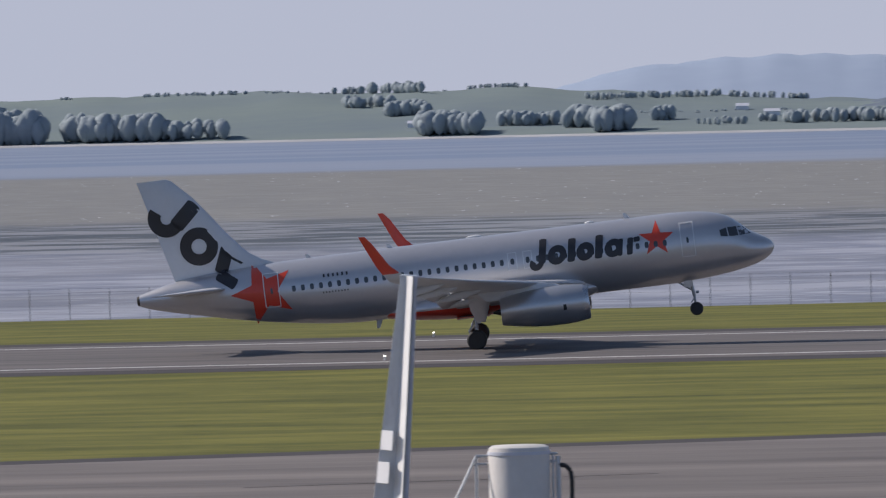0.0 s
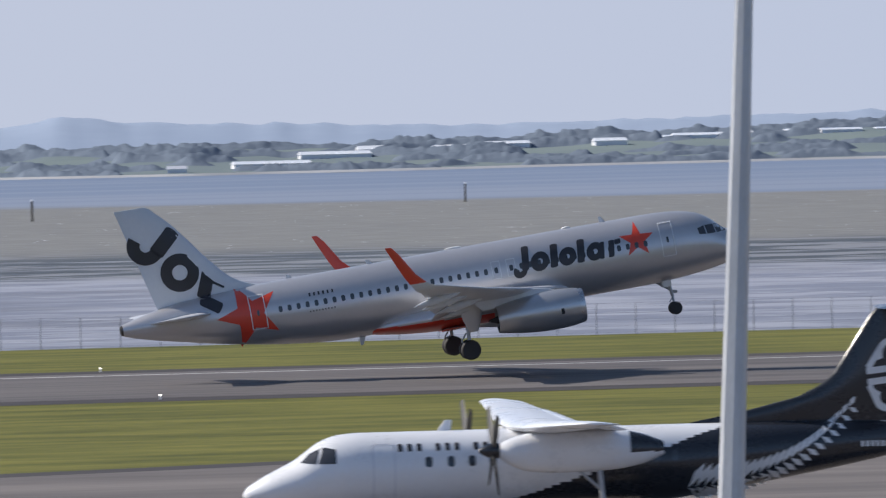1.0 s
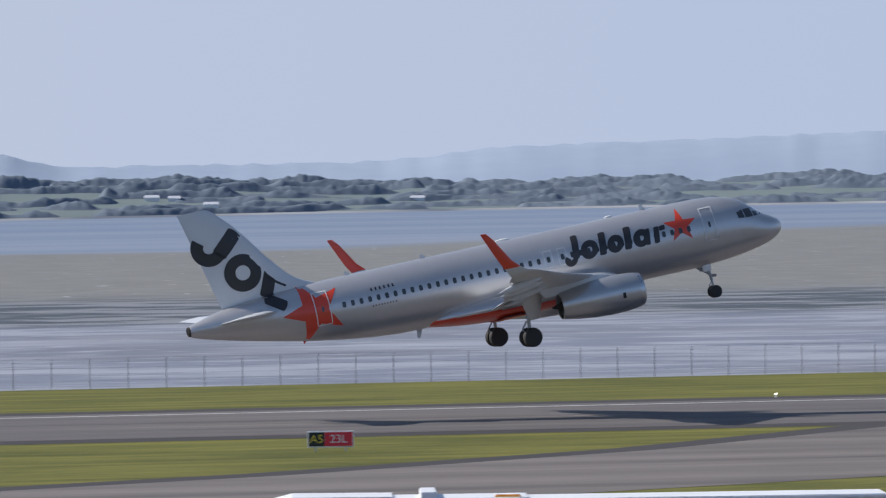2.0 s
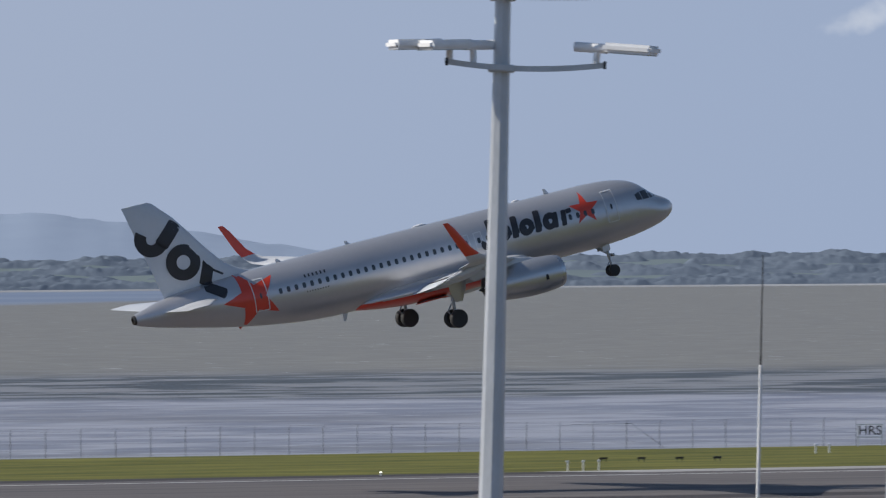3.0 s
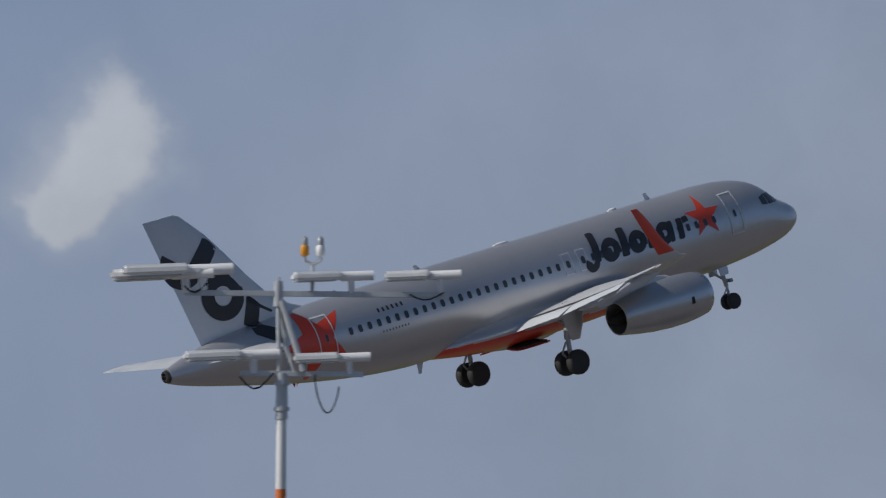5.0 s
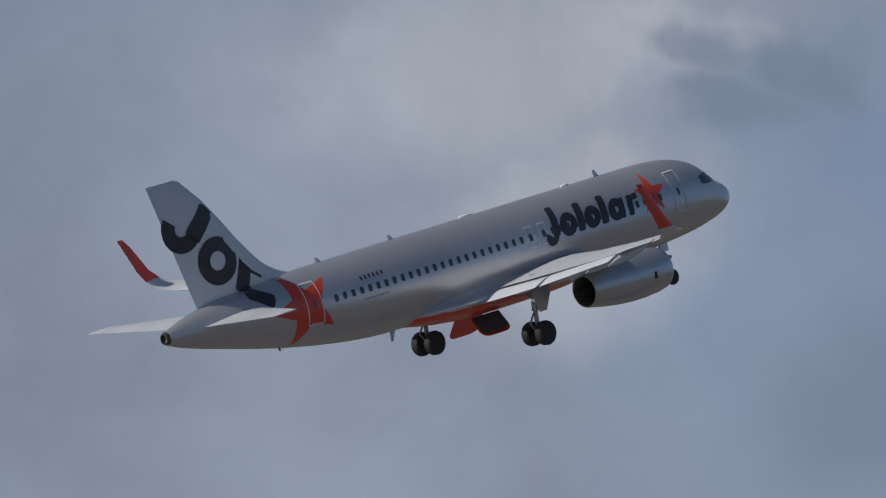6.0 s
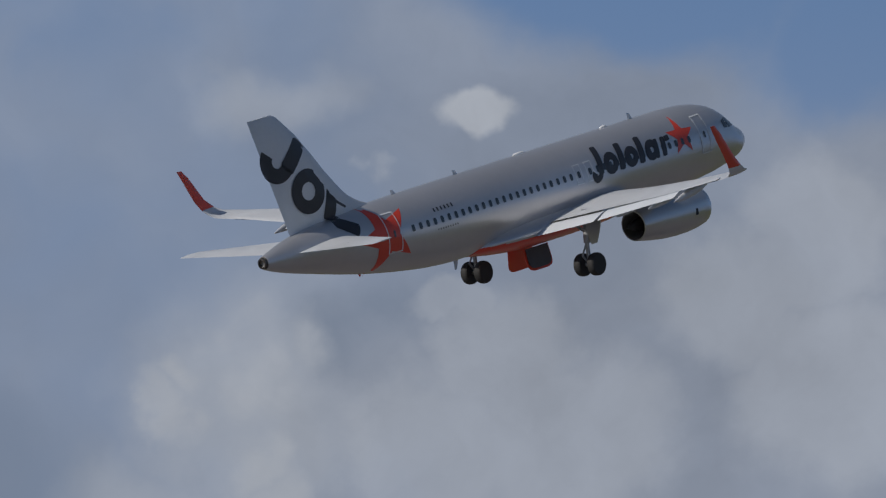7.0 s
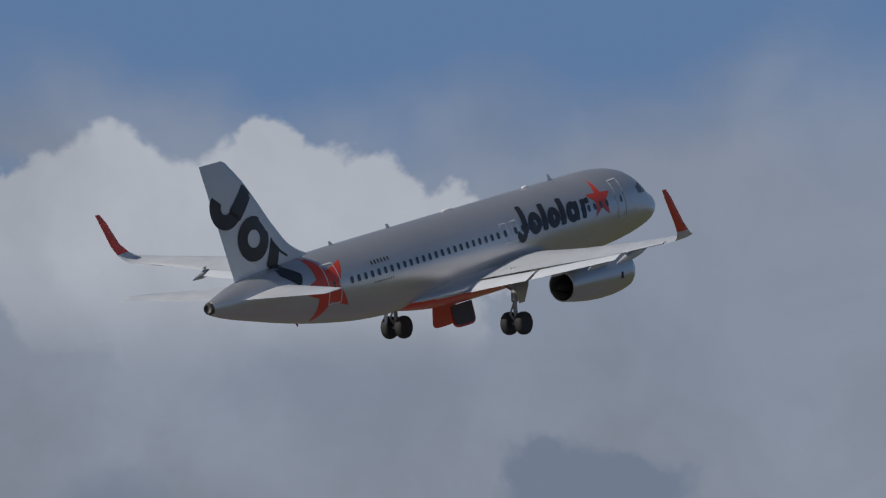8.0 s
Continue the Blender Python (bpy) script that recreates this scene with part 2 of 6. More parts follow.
SIGN_YELLOW = material("sign_yellow", (0.80, 0.62, 0.05), 0.45, 0.0, 0.05)
SIGN_WHITE = material("sign_white", (0.80, 0.80, 0.80), 0.45, 0.0, 0.05)
SOCK = material("windsock_cloth", (0.72, 0.08, 0.05), 0.8, 0.0, 0.1, 2.0)
LIGHT_GLOW = material("lit_runway_lens", (1.0, 0.96, 0.85), 0.3, glow=3.0)
STRUT_DARK = material("bay_lining", (0.10, 0.10, 0.105), 0.6, 0.1, 0.2, 2.0)
WIRE = material("fence_wire", (0.20, 0.205, 0.215), 0.55, 0.5, 0.1, 2.0)
TIMBER = material("tarred_timber", (0.07, 0.065, 0.06), 0.8, 0.0, 0.25, 3.0)
HOUSE_WHITE = material("far_house_white", (0.72, 0.73, 0.76), 0.7, 0.0, 0.05)
GLASSHOUSE = material("glasshouse_sheeting", (0.80, 0.82, 0.85), 0.25, 0.0, 0.05, 0.05)

GRASS = material("airfield_grass", (0.212, 0.202, 0.056), 0.9, 0.0, color2=(0.058, 0.068, 0.020), scale=1.0, stretch=(0.07, 0.25, 1), spec=0.1)
RUNWAY = material("runway_asphalt", (0.190, 0.174, 0.168), 0.85, 0.0, color2=(0.070, 0.066, 0.070), scale=1.0, stretch=(0.02, 0.35, 1), spec=0.2)
SHOULDER = material("shoulder_asphalt", (0.075, 0.069, 0.072), 0.9, 0.0, color2=(0.052, 0.048, 0.051), scale=1.0, stretch=(0.02, 0.5, 1), spec=0.2)
APRON = material("apron_concrete", (0.225, 0.203, 0.192), 0.85, 0.0, color2=(0.098, 0.088, 0.085), scale=0.5, stretch=(0.03, 0.3, 1), spec=0.2)
PALE_CONCRETE = material("pale_concrete", (0.46, 0.45, 0.44), 0.8, 0.0, color2=(0.30, 0.29, 0.285), scale=0.5, stretch=(0.06, 0.5, 1), spec=0.2)
LINE = material("runway_line_paint", (0.62, 0.61, 0.60), 0.7, 0.0, color2=(0.45, 0.44, 0.43), scale=0.6)
# far fields: the air's haze is mixed into the green itself
FIELD = material("hazed_fields", (0.200, 0.245, 0.235), 0.95, 0.0, color2=(0.155, 0.195, 0.220), scale=0.006, spec=0.05)
# blue-grey in place of leaf green: distance haze painted into the colour
WOOD = material("hazed_woods", (0.172, 0.208, 0.258), 0.95, 0.0, color2=(0.128, 0.160, 0.206), scale=0.10, spec=0.0, bump=0.3, deep=0.6)
# lighter copy of the wood colour: haze, and backlit crowns lifted from shade
PALER_WOOD = material("paler_hazed_woods", (0.315, 0.360, 0.385), 0.95, 0.0, color2=(0.250, 0.295, 0.325), scale=0.16, spec=0.0, bump=0.3, deep=0.8)
SHELL = material("shell_beach", (0.36, 0.365, 0.38), 0.9, 0.0, 0.12, 0.02)
# the ridge's pale blue is haze put into the base colour
FAR_RIDGE = material("hazed_ridge", (0.33, 0.395, 0.505), 0.95, 0.0, color2=(0.29, 0.355, 0.465), scale=0.004, spec=0.0)


def water_material():
    """Tidal harbour: wet flats by the fence, a dark weed line, brown shallows and a bluer channel."""
    m = bpy.data.materials.new("harbour_water")
    m.use_nodes = True
    nt = m.node_tree
    N, L = nt.nodes.new, nt.links.new
    p = nt.nodes["Principled BSDF"]
    p.inputs["Roughness"].default_value = 0.42
    p.inputs["Specular IOR Level"].default_value = 0.12
    co = N("ShaderNodeTexCoord")
    sep = N("ShaderNodeSeparateXYZ")
    L(co.outputs["Object"], sep.inputs[0])

    def noise_of(stretch, scale, detail=5):
        mp = N("ShaderNodeMapping")
        mp.inputs["Scale"].default_value = stretch
        L(co.outputs["Object"], mp.inputs["Vector"])
        n = N("ShaderNodeTexNoise")
        n.inputs["Scale"].default_value, n.inputs["Detail"].default_value = scale, detail
        L(mp.outputs[0], n.inputs["Vector"])
        return n.outputs["Fac"]

    def op(kind, a, b):
        n = N("ShaderNodeMath")
        n.operation = kind
        for k, v in enumerate((a, b)):
            if isinstance(v, (int, float)):
                n.inputs[k].default_value = v
            else:
                L(v, n.inputs[k])
        return n.outputs[0]

    def step(v, lo, hi):
        n = N("ShaderNodeMapRange")
        n.interpolation_type = "SMOOTHSTEP"
        L(v, n.inputs[0])
        n.inputs[1].default_value, n.inputs[2].default_value = lo, hi
        return n.outputs[0]

    def mix(f, a, b):
        n = N("ShaderNodeMix")
        n.data_type = "RGBA"
        L(f, n.inputs[0])
        for k, v in ((6, a), (7, b)):
            if isinstance(v, tuple):
                n.inputs[k].default_value = (*v, 1)
            else:
                L(v, n.inputs[k])
        return n.outputs[2]

    x, y = sep.outputs["X"], sep.outputs["Y"]
    wob = op("MULTIPLY", op("SUBTRACT", noise_of((0.003, 0.003, 1), 1.0), 0.5), 260.0)
    yy = op("ADD", op("SUBTRACT", y, op("MULTIPLY", x, -0.05)), wob)
    streak = noise_of((0.055, 0.085, 1), 1.0, 9)
    patch = noise_of((0.014, 0.02, 1), 1.0, 4)
    ripple = noise_of((0.16, 0.30, 1), 1.0, 6)
    # sky sheen on the wet flats put into the colour as pale streaks
    flats = mix(step(streak, 0.42, 0.60), (0.205, 0.210, 0.248), (0.345, 0.348, 0.385))
    flats = mix(op("MULTIPLY", step(patch, 0.50, 0.66), 0.6), flats, (0.175, 0.168, 0.175))
    flats = mix(step(ripple, 0.55, 0.75), flats, (0.43, 0.435, 0.47))
    weed = mix(step(streak, 0.46, 0.56), (0.072, 0.070, 0.058), (0.235, 0.230, 0.225))
    shallow = mix(step(ripple, 0.35, 0.75), (0.190, 0.174, 0.140), (0.280, 0.257, 0.210))
    # white sparkle on the shallows, put into the colour as small flecks
    caps = step(noise_of((1.0, 0.07, 1), 1.0, 2), 0.725, 0.75)
    shallow = mix(caps, shallow, (0.85, 0.85, 0.85))
    channel = mix(step(noise_of((0.0012, 0.011, 1), 1.0, 5), 0.40, 0.62), (0.180, 0.220, 0.300), (0.250, 0.275, 0.335))
    c = mix(step(yy, 840, 900), flats, weed)
    c = mix(step(yy, 1010, 1130), c, shallow)
    blue_from = op("ADD", yy, op("MULTIPLY", op("MAXIMUM", op("SUBTRACT", x, 420), 0), -1.6))
    c = mix(step(blue_from, 1700, 1800), c, channel)
    L(c, p.inputs["Base Color"])
    bp = N("ShaderNodeBump")
    bp.inputs["Strength"].default_value, bp.inputs["Distance"].default_value = 0.35, 0.4
    L(ripple, bp.inputs["Height"])
    L(bp.outputs[0], p.inputs["Normal"])
    return m


WATER = water_material()


# ---- mesh helpers ----
def part(name, bm, mat, parent=None, label="", smooth=True):
    me = bpy.data.meshes.new(name)
    bmesh.ops.recalc_face_normals(bm, faces=bm.faces)
    bm.to_mesh(me)
    bm.free()
    for mm in (mat if isinstance(mat, (list, tuple)) else [mat]):
        me.materials.append(mm)
    if smooth:
        me.shade_smooth()
        me.set_sharp_from_angle(angle=radians(38))
    ob = new(name, me)
    if parent is not None:
        ob.parent = parent
    if label:
        tagged(ob, label)
    return ob


def root(name, label, category, m=None, group="", kind=""):
    ob = new(name)
    tagged(ob, label, category, group, kind)
    if m is not None:
        ob.matrix_basis = m
    return ob


def box(bm, x0, x1, y0, y1, z0, z1, bevel=0.0):
    vs = bmesh.ops.create_cube(bm, size=1.0)["verts"]
    for v in vs:
        v.co = Vector(((x0 + x1) / 2 + v.co.x * (x1 - x0), (y0 + y1) / 2 + v.co.y * (y1 - y0), (z0 + z1) / 2 + v.co.z * (z1 - z0)))
    if bevel:
        es = {e for v in vs for e in v.link_edges}
        bmesh.ops.bevel(bm, geom=list(es), offset=bevel, segments=2, affect="EDGES", clamp_overlap=True)
    return bm


def boxes(rows, bevel=0.0):
    bm = bmesh.new()
    for r in rows:
        box(bm, *r, bevel)
    return bm


def tube(bm, a, b, r0, r1=None, n=12, caps=True):
    a, b = Vector(a), Vector(b)
    r1 = r0 if r1 is None else r1
    q = (b - a).to_track_quat("Z", "Y").to_matrix()
    ra = [bm.verts.new(a + q @ Vector((math.cos(i * math.tau / n) * r0, math.sin(i * math.tau / n) * r0, 0))) for i in range(n)]
    rb = [bm.verts.new(b + q @ Vector((math.cos(i * math.tau / n) * r1, math.sin(i * math.tau / n) * r1, 0))) for i in range(n)]
    for i in range(n):
        bm.faces.new((ra[i], ra[(i + 1) % n], rb[(i + 1) % n], rb[i]))
    if caps:
        bm.faces.new(ra[::-1])
        bm.faces.new(rb)
    return bm


def tubes(rows, n=10):
    bm = bmesh.new()
    for a, b, *r in rows:
        tube(bm, a, b, *r, n=n)
    return bm


def rings_loft(bm, rings, close_ends=True, cyclic=True):
    rows = [[bm.verts.new(p) for p in ring] for ring in rings]
    n = len(rows[0])
    for a, b in zip(rows, rows[1:]):
        for i in range(n if cyclic else n - 1):
            j = (i + 1) % n
            bm.faces.new((a[i], a[j], b[j], b[i]))
    if close_ends:
        bm.faces.new(rows[0][::-1])
        bm.faces.new(rows[-1])
    return bm


def revolve(profile, axis="x", n=36, centre=(0, 0, 0)):
    """profile: rows of (along, radius); the shape turns about the given axis."""
    rings = []
    for u, r in profile:
        ring = []
        for i in range(n):
            a = i * math.tau / n
            c, s = math.cos(a) * r, math.sin(a) * r
            p = {"x": (u, c, s), "y": (c, u, s), "z": (c, s, u)}[axis]
            ring.append(Vector(p) + Vector(centre))
        rings.append(ring)
    return rings_loft(bmesh.new(), rings)


FOIL = [(1.0, 0.0), (0.9, 0.22), (0.75, 0.50), (0.55, 0.84), (0.38, 1.0), (0.22, 0.94), (0.1, 0.70), (0.04, 0.46), (0.01, 0.22),
        (0.0, 0.0), (0.01, -0.20), (0.04, -0.38), (0.1, -0.55), (0.22, -0.70), (0.38, -0.70), (0.55, -0.55), (0.75, -0.28), (0.9, -0.10)]


def foil_half(c):
    """Half thickness at the chord fraction c, as a share of the section's thickness."""
    pts = sorted((u, abs(v)) for u, v in FOIL[:10])
    return float(np.interp(c, [u for u, _ in pts], [v for _, v in pts]))


def foil_loft(sections):
    """sections: leading edge, trailing edge, half thickness, direction of the upper side."""
    bm = bmesh.new()
    rings = []
    for le, te, half, up in sections:
        le, te, up = Vector(le), Vector(te), Vector(up).normalized()
        rings.append([le + (te - le) * u + up * (half * v) for u, v in FOIL])
    return rings_loft(bm, rings)


def decal(polys, place, longest=0.3):
    """Lays flat outlines of (s, z) on a surface: place(s, z) gives the point."""
    bm = bmesh.new()
    for poly in polys:
        bm.faces.new([bm.verts.new((p[0], p[1], 0)) for p in poly])
    bmesh.ops.remove_doubles(bm, verts=bm.verts, dist=1e-4)
    bmesh.ops.triangulate(bm, faces=bm.faces)
    for _ in range(6):
        es = [e for e in bm.edges if e.calc_length() > longest]
        if not es:
            break
        bmesh.ops.subdivide_edges(bm, edges=es, cuts=1)
        bmesh.ops.triangulate(bm, faces=bm.faces)
    for v in bm.verts:
        v.co = Vector(place(v.co.x, v.co.y))
    return bm


def star(cs, cz, r, turn, inner=0.40, n=5):
    return [(cs + math.cos(radians(turn) + k * math.pi / n) * (r if k % 2 == 0 else r * inner),
             cz + math.sin(radians(turn) + k * math.pi / n) * (r if k % 2 == 0 else r * inner)) for k in range(2 * n)]


def bar(a, b, w, rounded=5):
    (ax, az), (bx, bz) = a, b
    d = math.hypot(bx - ax, bz - az)
    ux, uz = (bx - ax) / d, (bz - az) / d
    t = math.atan2(uz, ux)
    out = []
    for c, (px, pz), base in ((0, (bx - ux * w * 0.15, bz - uz * w * 0.15), t - math.pi / 2), (1, (ax + ux * w * 0.15, az + uz * w * 0.15), t + math.pi / 2)):
        for k in range(rounded + 1):
            g = k / rounded * math.pi
            lat, lon = math.cos(g) * w / 2, math.sin(g) * w * 0.15
            f = 1 if c == 0 else -1
            out.append((px + f * (ux * lon + uz * lat), pz + f * (uz * lon - ux * lat)))
    return out


def arc(cs, cz, ro, ri, a0, a1, n=20, lean=0.0):
    """A band of a ring, as quads."""
    out = []
    for k in range(n):
        g, h = radians(a0 + (a1 - a0) * k / n), radians(a0 + (a1 - a0) * (k + 1) / n)
        q = [(ro, g), (ro, h), (ri, h), (ri, g)]
        out.append([(cs + r * math.cos(w) + lean * r * math.sin(w), cz + r * math.sin(w)) for r, w in q])
    return out


def frame_polys(s0, s1, z0, z1, w):
    return [[(s0, z0), (s1, z0), (s1, z0 + w), (s0, z0 + w)], [(s0, z1 - w), (s1, z1 - w), (s1, z1), (s0, z1)],
            [(s0, z0 + w), (s0 + w, z0 + w), (s0 + w, z1 - w), (s0, z1 - w)], [(s1 - w, z0 + w), (s1, z0 + w), (s1, z1 - w), (s1 - w, z1 - w)]]


# ---- the setting: airfield, harbour, far shore ----
def sheet(name, outline, z, mat, label, category, smooth=False):
    bm = bmesh.new()
    f = bm.faces.new([bm.verts.new((x, y, z)) for x, y in outline])
    if f.normal.z < 0:
        f.normal_flip()
    bmesh.ops.triangulate(bm, faces=bm.faces)
    ob = part(name, bm, mat, smooth=smooth)
    return tagged(ob, label, category, kind="structure")


def build_ground():
    bm = bmesh.new()
    rows = [(-4900, 0.0), (0, 0.0), (440, 0.0), (580, 0.0), (586, -1.1), (700, -1.6), (4950, -6.0)]
    xs = [-4900, -1500, -500, 0, 500, 1500, 4950]
    grid = [[bm.verts.new((x, y, z)) for x in xs] for y, z in rows]
    for a, b in zip(grid, grid[1:]):
        for i in range(len(xs) - 1):
            bm.faces.new((a[i], a[i + 1], b[i + 1], b[i]))
    tagged(part("ground", bm, GRASS, smooth=False), "mown green airfield grass running down to the harbour", "grass", kind="structure")
    sheet("water", [(-4900, 581), (4950, 581), (4950, 4900), (-4900, 4900)], -0.5, WATER,
          "grey tidal harbour with wet flats and brown shallows", "water")
    for n, y0, y1, z, mat, lab in (("runway_shoulder", 461, 523, 0.012, SHOULDER, "dark asphalt shoulder beside the runway"),
                                   ("runway", 467, 517, 0.022, RUNWAY, "worn grey asphalt runway with dark tyre streaks")):
        sheet(n, [(-1800, y0), (1900, y0), (1900, y1), (-1800, y1)], z, mat, lab, "runway")
    sheet("runway_shoulder", [(238, 517.4), (430, 517.4), (430, 523.2), (233, 523.2)], 0.027, PALE_CONCRETE, "pale concrete strip along the runway edge", "runway")
    sheet("runway_edge_line", [(-900, 471.5), (30, 471.5), (30, 472.5), (-900, 472.5)], 0.03, LINE, "white painted runway edge line", "marking")
    sheet("runway_edge_line", [(-900, 511.6), (900, 511.6), (900, 512.5), (-900, 512.5)], 0.03, LINE, "faded white runway edge line on the harbour side", "marking")
    # apron, and the taxiway that bends away to the runway round a grass island
    bm = bmesh.new()
    far = [(-420, 250), (-200, 300), (-100, 327), (-32, 347), (5, 357), (31, 367), (60, 380.5)]
    near = [(x, 20) for x, _ in far]
    bend_far = [(60, 380.5), (80, 391), (99, 404), (125, 428), (150, 460.9)]
    bend_near = [(60, 343), (88, 362), (130, 388), (200, 438), (240, 460.9)]
    for a, b in ((near, far), (bend_near, bend_far), ([(60, 20), (520, 20)], [(60, 334), (520, 326)])):
        lo, hi = ([bm.verts.new((x, y, 0.016)) for x, y in side] for side in (a, b))
        for k in range(len(lo) - 1):
            bm.faces.new((lo[k], lo[k + 1], hi[k + 1], hi[k]))
    tagged(part("taxiway", bm, APRON, smooth=False), "grey concrete apron and curved taxiway", "taxiway", kind="structure")
    bm = bmesh.new()
    edge = far + bend_far[1:]
    for (x0, y0), (x1, y1) in zip(edge, edge[1:]):
        bm.faces.new([bm.verts.new(p) for p in ((x0, y0 - 0.5, 0.010), (x1, y1 - 0.5, 0.010), (x1 - 1.5, y1 + 3.4, 0.010), (x0 - 1.5, y0 + 3.4, 0.010))])
    tagged(part("taxiway_shoulder", bm, SHOULDER, smooth=False), "dark asphalt taxiway shoulder", "taxiway", kind="structure")
    # skid marks and sealed joints along the taxiway
    rnd = random.Random(5)
    bm = bmesh.new()
    for _ in range(46):
        x, y, ln, w = rnd.uniform(-60, 130), rnd.uniform(308, 372), rnd.uniform(3, 16), rnd.uniform(0.08, 0.35)
        if y > 340 + 0.33 * x - 8 or (x > 55 and y < 358 + 0.4 * (x - 60)):
            continue
        tilt = 0.28
        vs = [bm.verts.new(p) for p in ((x, y, 0.024), (x + ln, y + ln * tilt, 0.024), (x + ln, y + ln * tilt + w, 0.024), (x, y + w, 0.024))]
        bm.faces.new(vs)
    tagged(part("tyre_mark", bm, SHOULDER, smooth=False), "dark rubber streaks on the taxiway concrete", "marking", kind="stuff")


build_ground()

SHORE = ([-14, -5, 5, 10, 15, 22, 30, 40, 60], [3300, 3200, 2900, 3000, 3500, 3800, 4050, 4150, 4150])
CREST = ([-14, -5.2, -4.2, -2.9, -2.1, -1.65, -1.35, -0.6, 1.3, 3.2, 5.2, 6.4, 8.5, 9.7, 12.2, 13.4, 14.7, 22.6, 24.5, 26.6, 28.0, 29.3, 30.4, 31.2, 33.5, 34.6, 60],
         [0.04, 0.06, 0.075, 0.076, 0.078, 0.090, 0.066, 0.02, -0.03, -0.05, -0.02, -0.03, 0.02, 0.06, 0.06, 0.04, 0.01, 0.04, 0.05, 0.05, 0.06, 0.11, 0.14, 0.08, 0.11, 0.13, 0.12])
RIDGE = ([-14, -1.6, -0.9, 0.1, 0.9, 1.7, 3.2, 3.8, 4.15, 4.6, 5.6, 7.0, 9.5, 10.8, 11.1, 11.5, 11.9, 12.3, 14.5, 15.2, 17.0, 19.0, 20.7, 21.5, 22.6, 25, 30, 60],
         [-0.3, 0.0, 0.175, 0.24, 0.22, 0.12, 0.02, 0.06, 0.12, 0.07, 0.04, 0.0, 0.03, 0.06, 0.15, 0.20, 0.17, 0.08, 0.09, 0.17, 0.22, 0.29, 0.30, 0.2, 0.03, -0.1, -0.2, -0.2])


def ease(u):
    u = min(1.0, max(0.0, u))
    return u * u * (3 - 2 * u)


def land_height(az, r):
    shore = float(np.interp(az, *SHORE))
    top = EYE[2] + (shore + 450) * math.tan(radians(float(np.interp(az, *CREST)))) - float(np.interp(az, [-1.8, 0.5, 2.0], [1.6, 4.0, 7.0]))
    u = ease((r - shore) / 430)
    n = noise.fractal(Vector((az * 1.7, r * 0.004, 3.0)), 1.0, 2.0, 4) * 2.2
    return -1.2 + (top + 1.2) * (0.16 * ease((r - shore) / 30) + 0.84 * u) + n * u


def build_land():
    bm = bmesh.new()
    azs = np.linspace(-13, 46, 400)
    rows = []
    for k in range(26):
        row = []
        for a in azs:
            shore = float(np.interp(a, *SHORE))
            r = shore - 12 + k * (560 / 25)
            z = land_height(a, r) if k else -2.0
            p = way(a, 0) * r
            row.append(bm.verts.new((p.x, p.y, z)))
        rows.append(row)
    for a, b in zip(rows, rows[1:]):
        for i in range(len(azs) - 1):
            bm.faces.new((a[i], a[i + 1], b[i + 1], b[i]))
    tagged(part("far_shore", bm, FIELD), "green farmland rising from the far shore of the harbour, haze painted into its colour", "hills", kind="structure")
    bm = bmesh.new()
    azs = np.linspace(-13, 46, 700)
    rows = []
    for r, f in ((4600, 0.0), (4680, 0.55), (4760, 0.9), (4820, 1.0), (4900, 0.6)):
        row = []
        for a in azs:
            top = EYE[2] + 4820 * math.tan(radians(float(np.interp(a, *RIDGE))))
            n = noise.fractal(Vector((a * 6.0, r * 0.01, 7.0)), 1.0, 2.0, 5) * 1.6
            p = way(a, 0) * r
            row.append(bm.verts.new((p.x, p.y, -4 + (top + 4) * f + n * f)))
        rows.append(row)
    for a, b in zip(rows, rows[1:]):
        for i in range(len(azs) - 1):
            bm.faces.new((a[i], a[i + 1], b[i + 1], b[i]))
    tagged(part("far_ridge", bm, FAR_RIDGE), "volcanic ridge on the horizon, haze painted in as pale blue", "hills", kind="structure")


build_land()


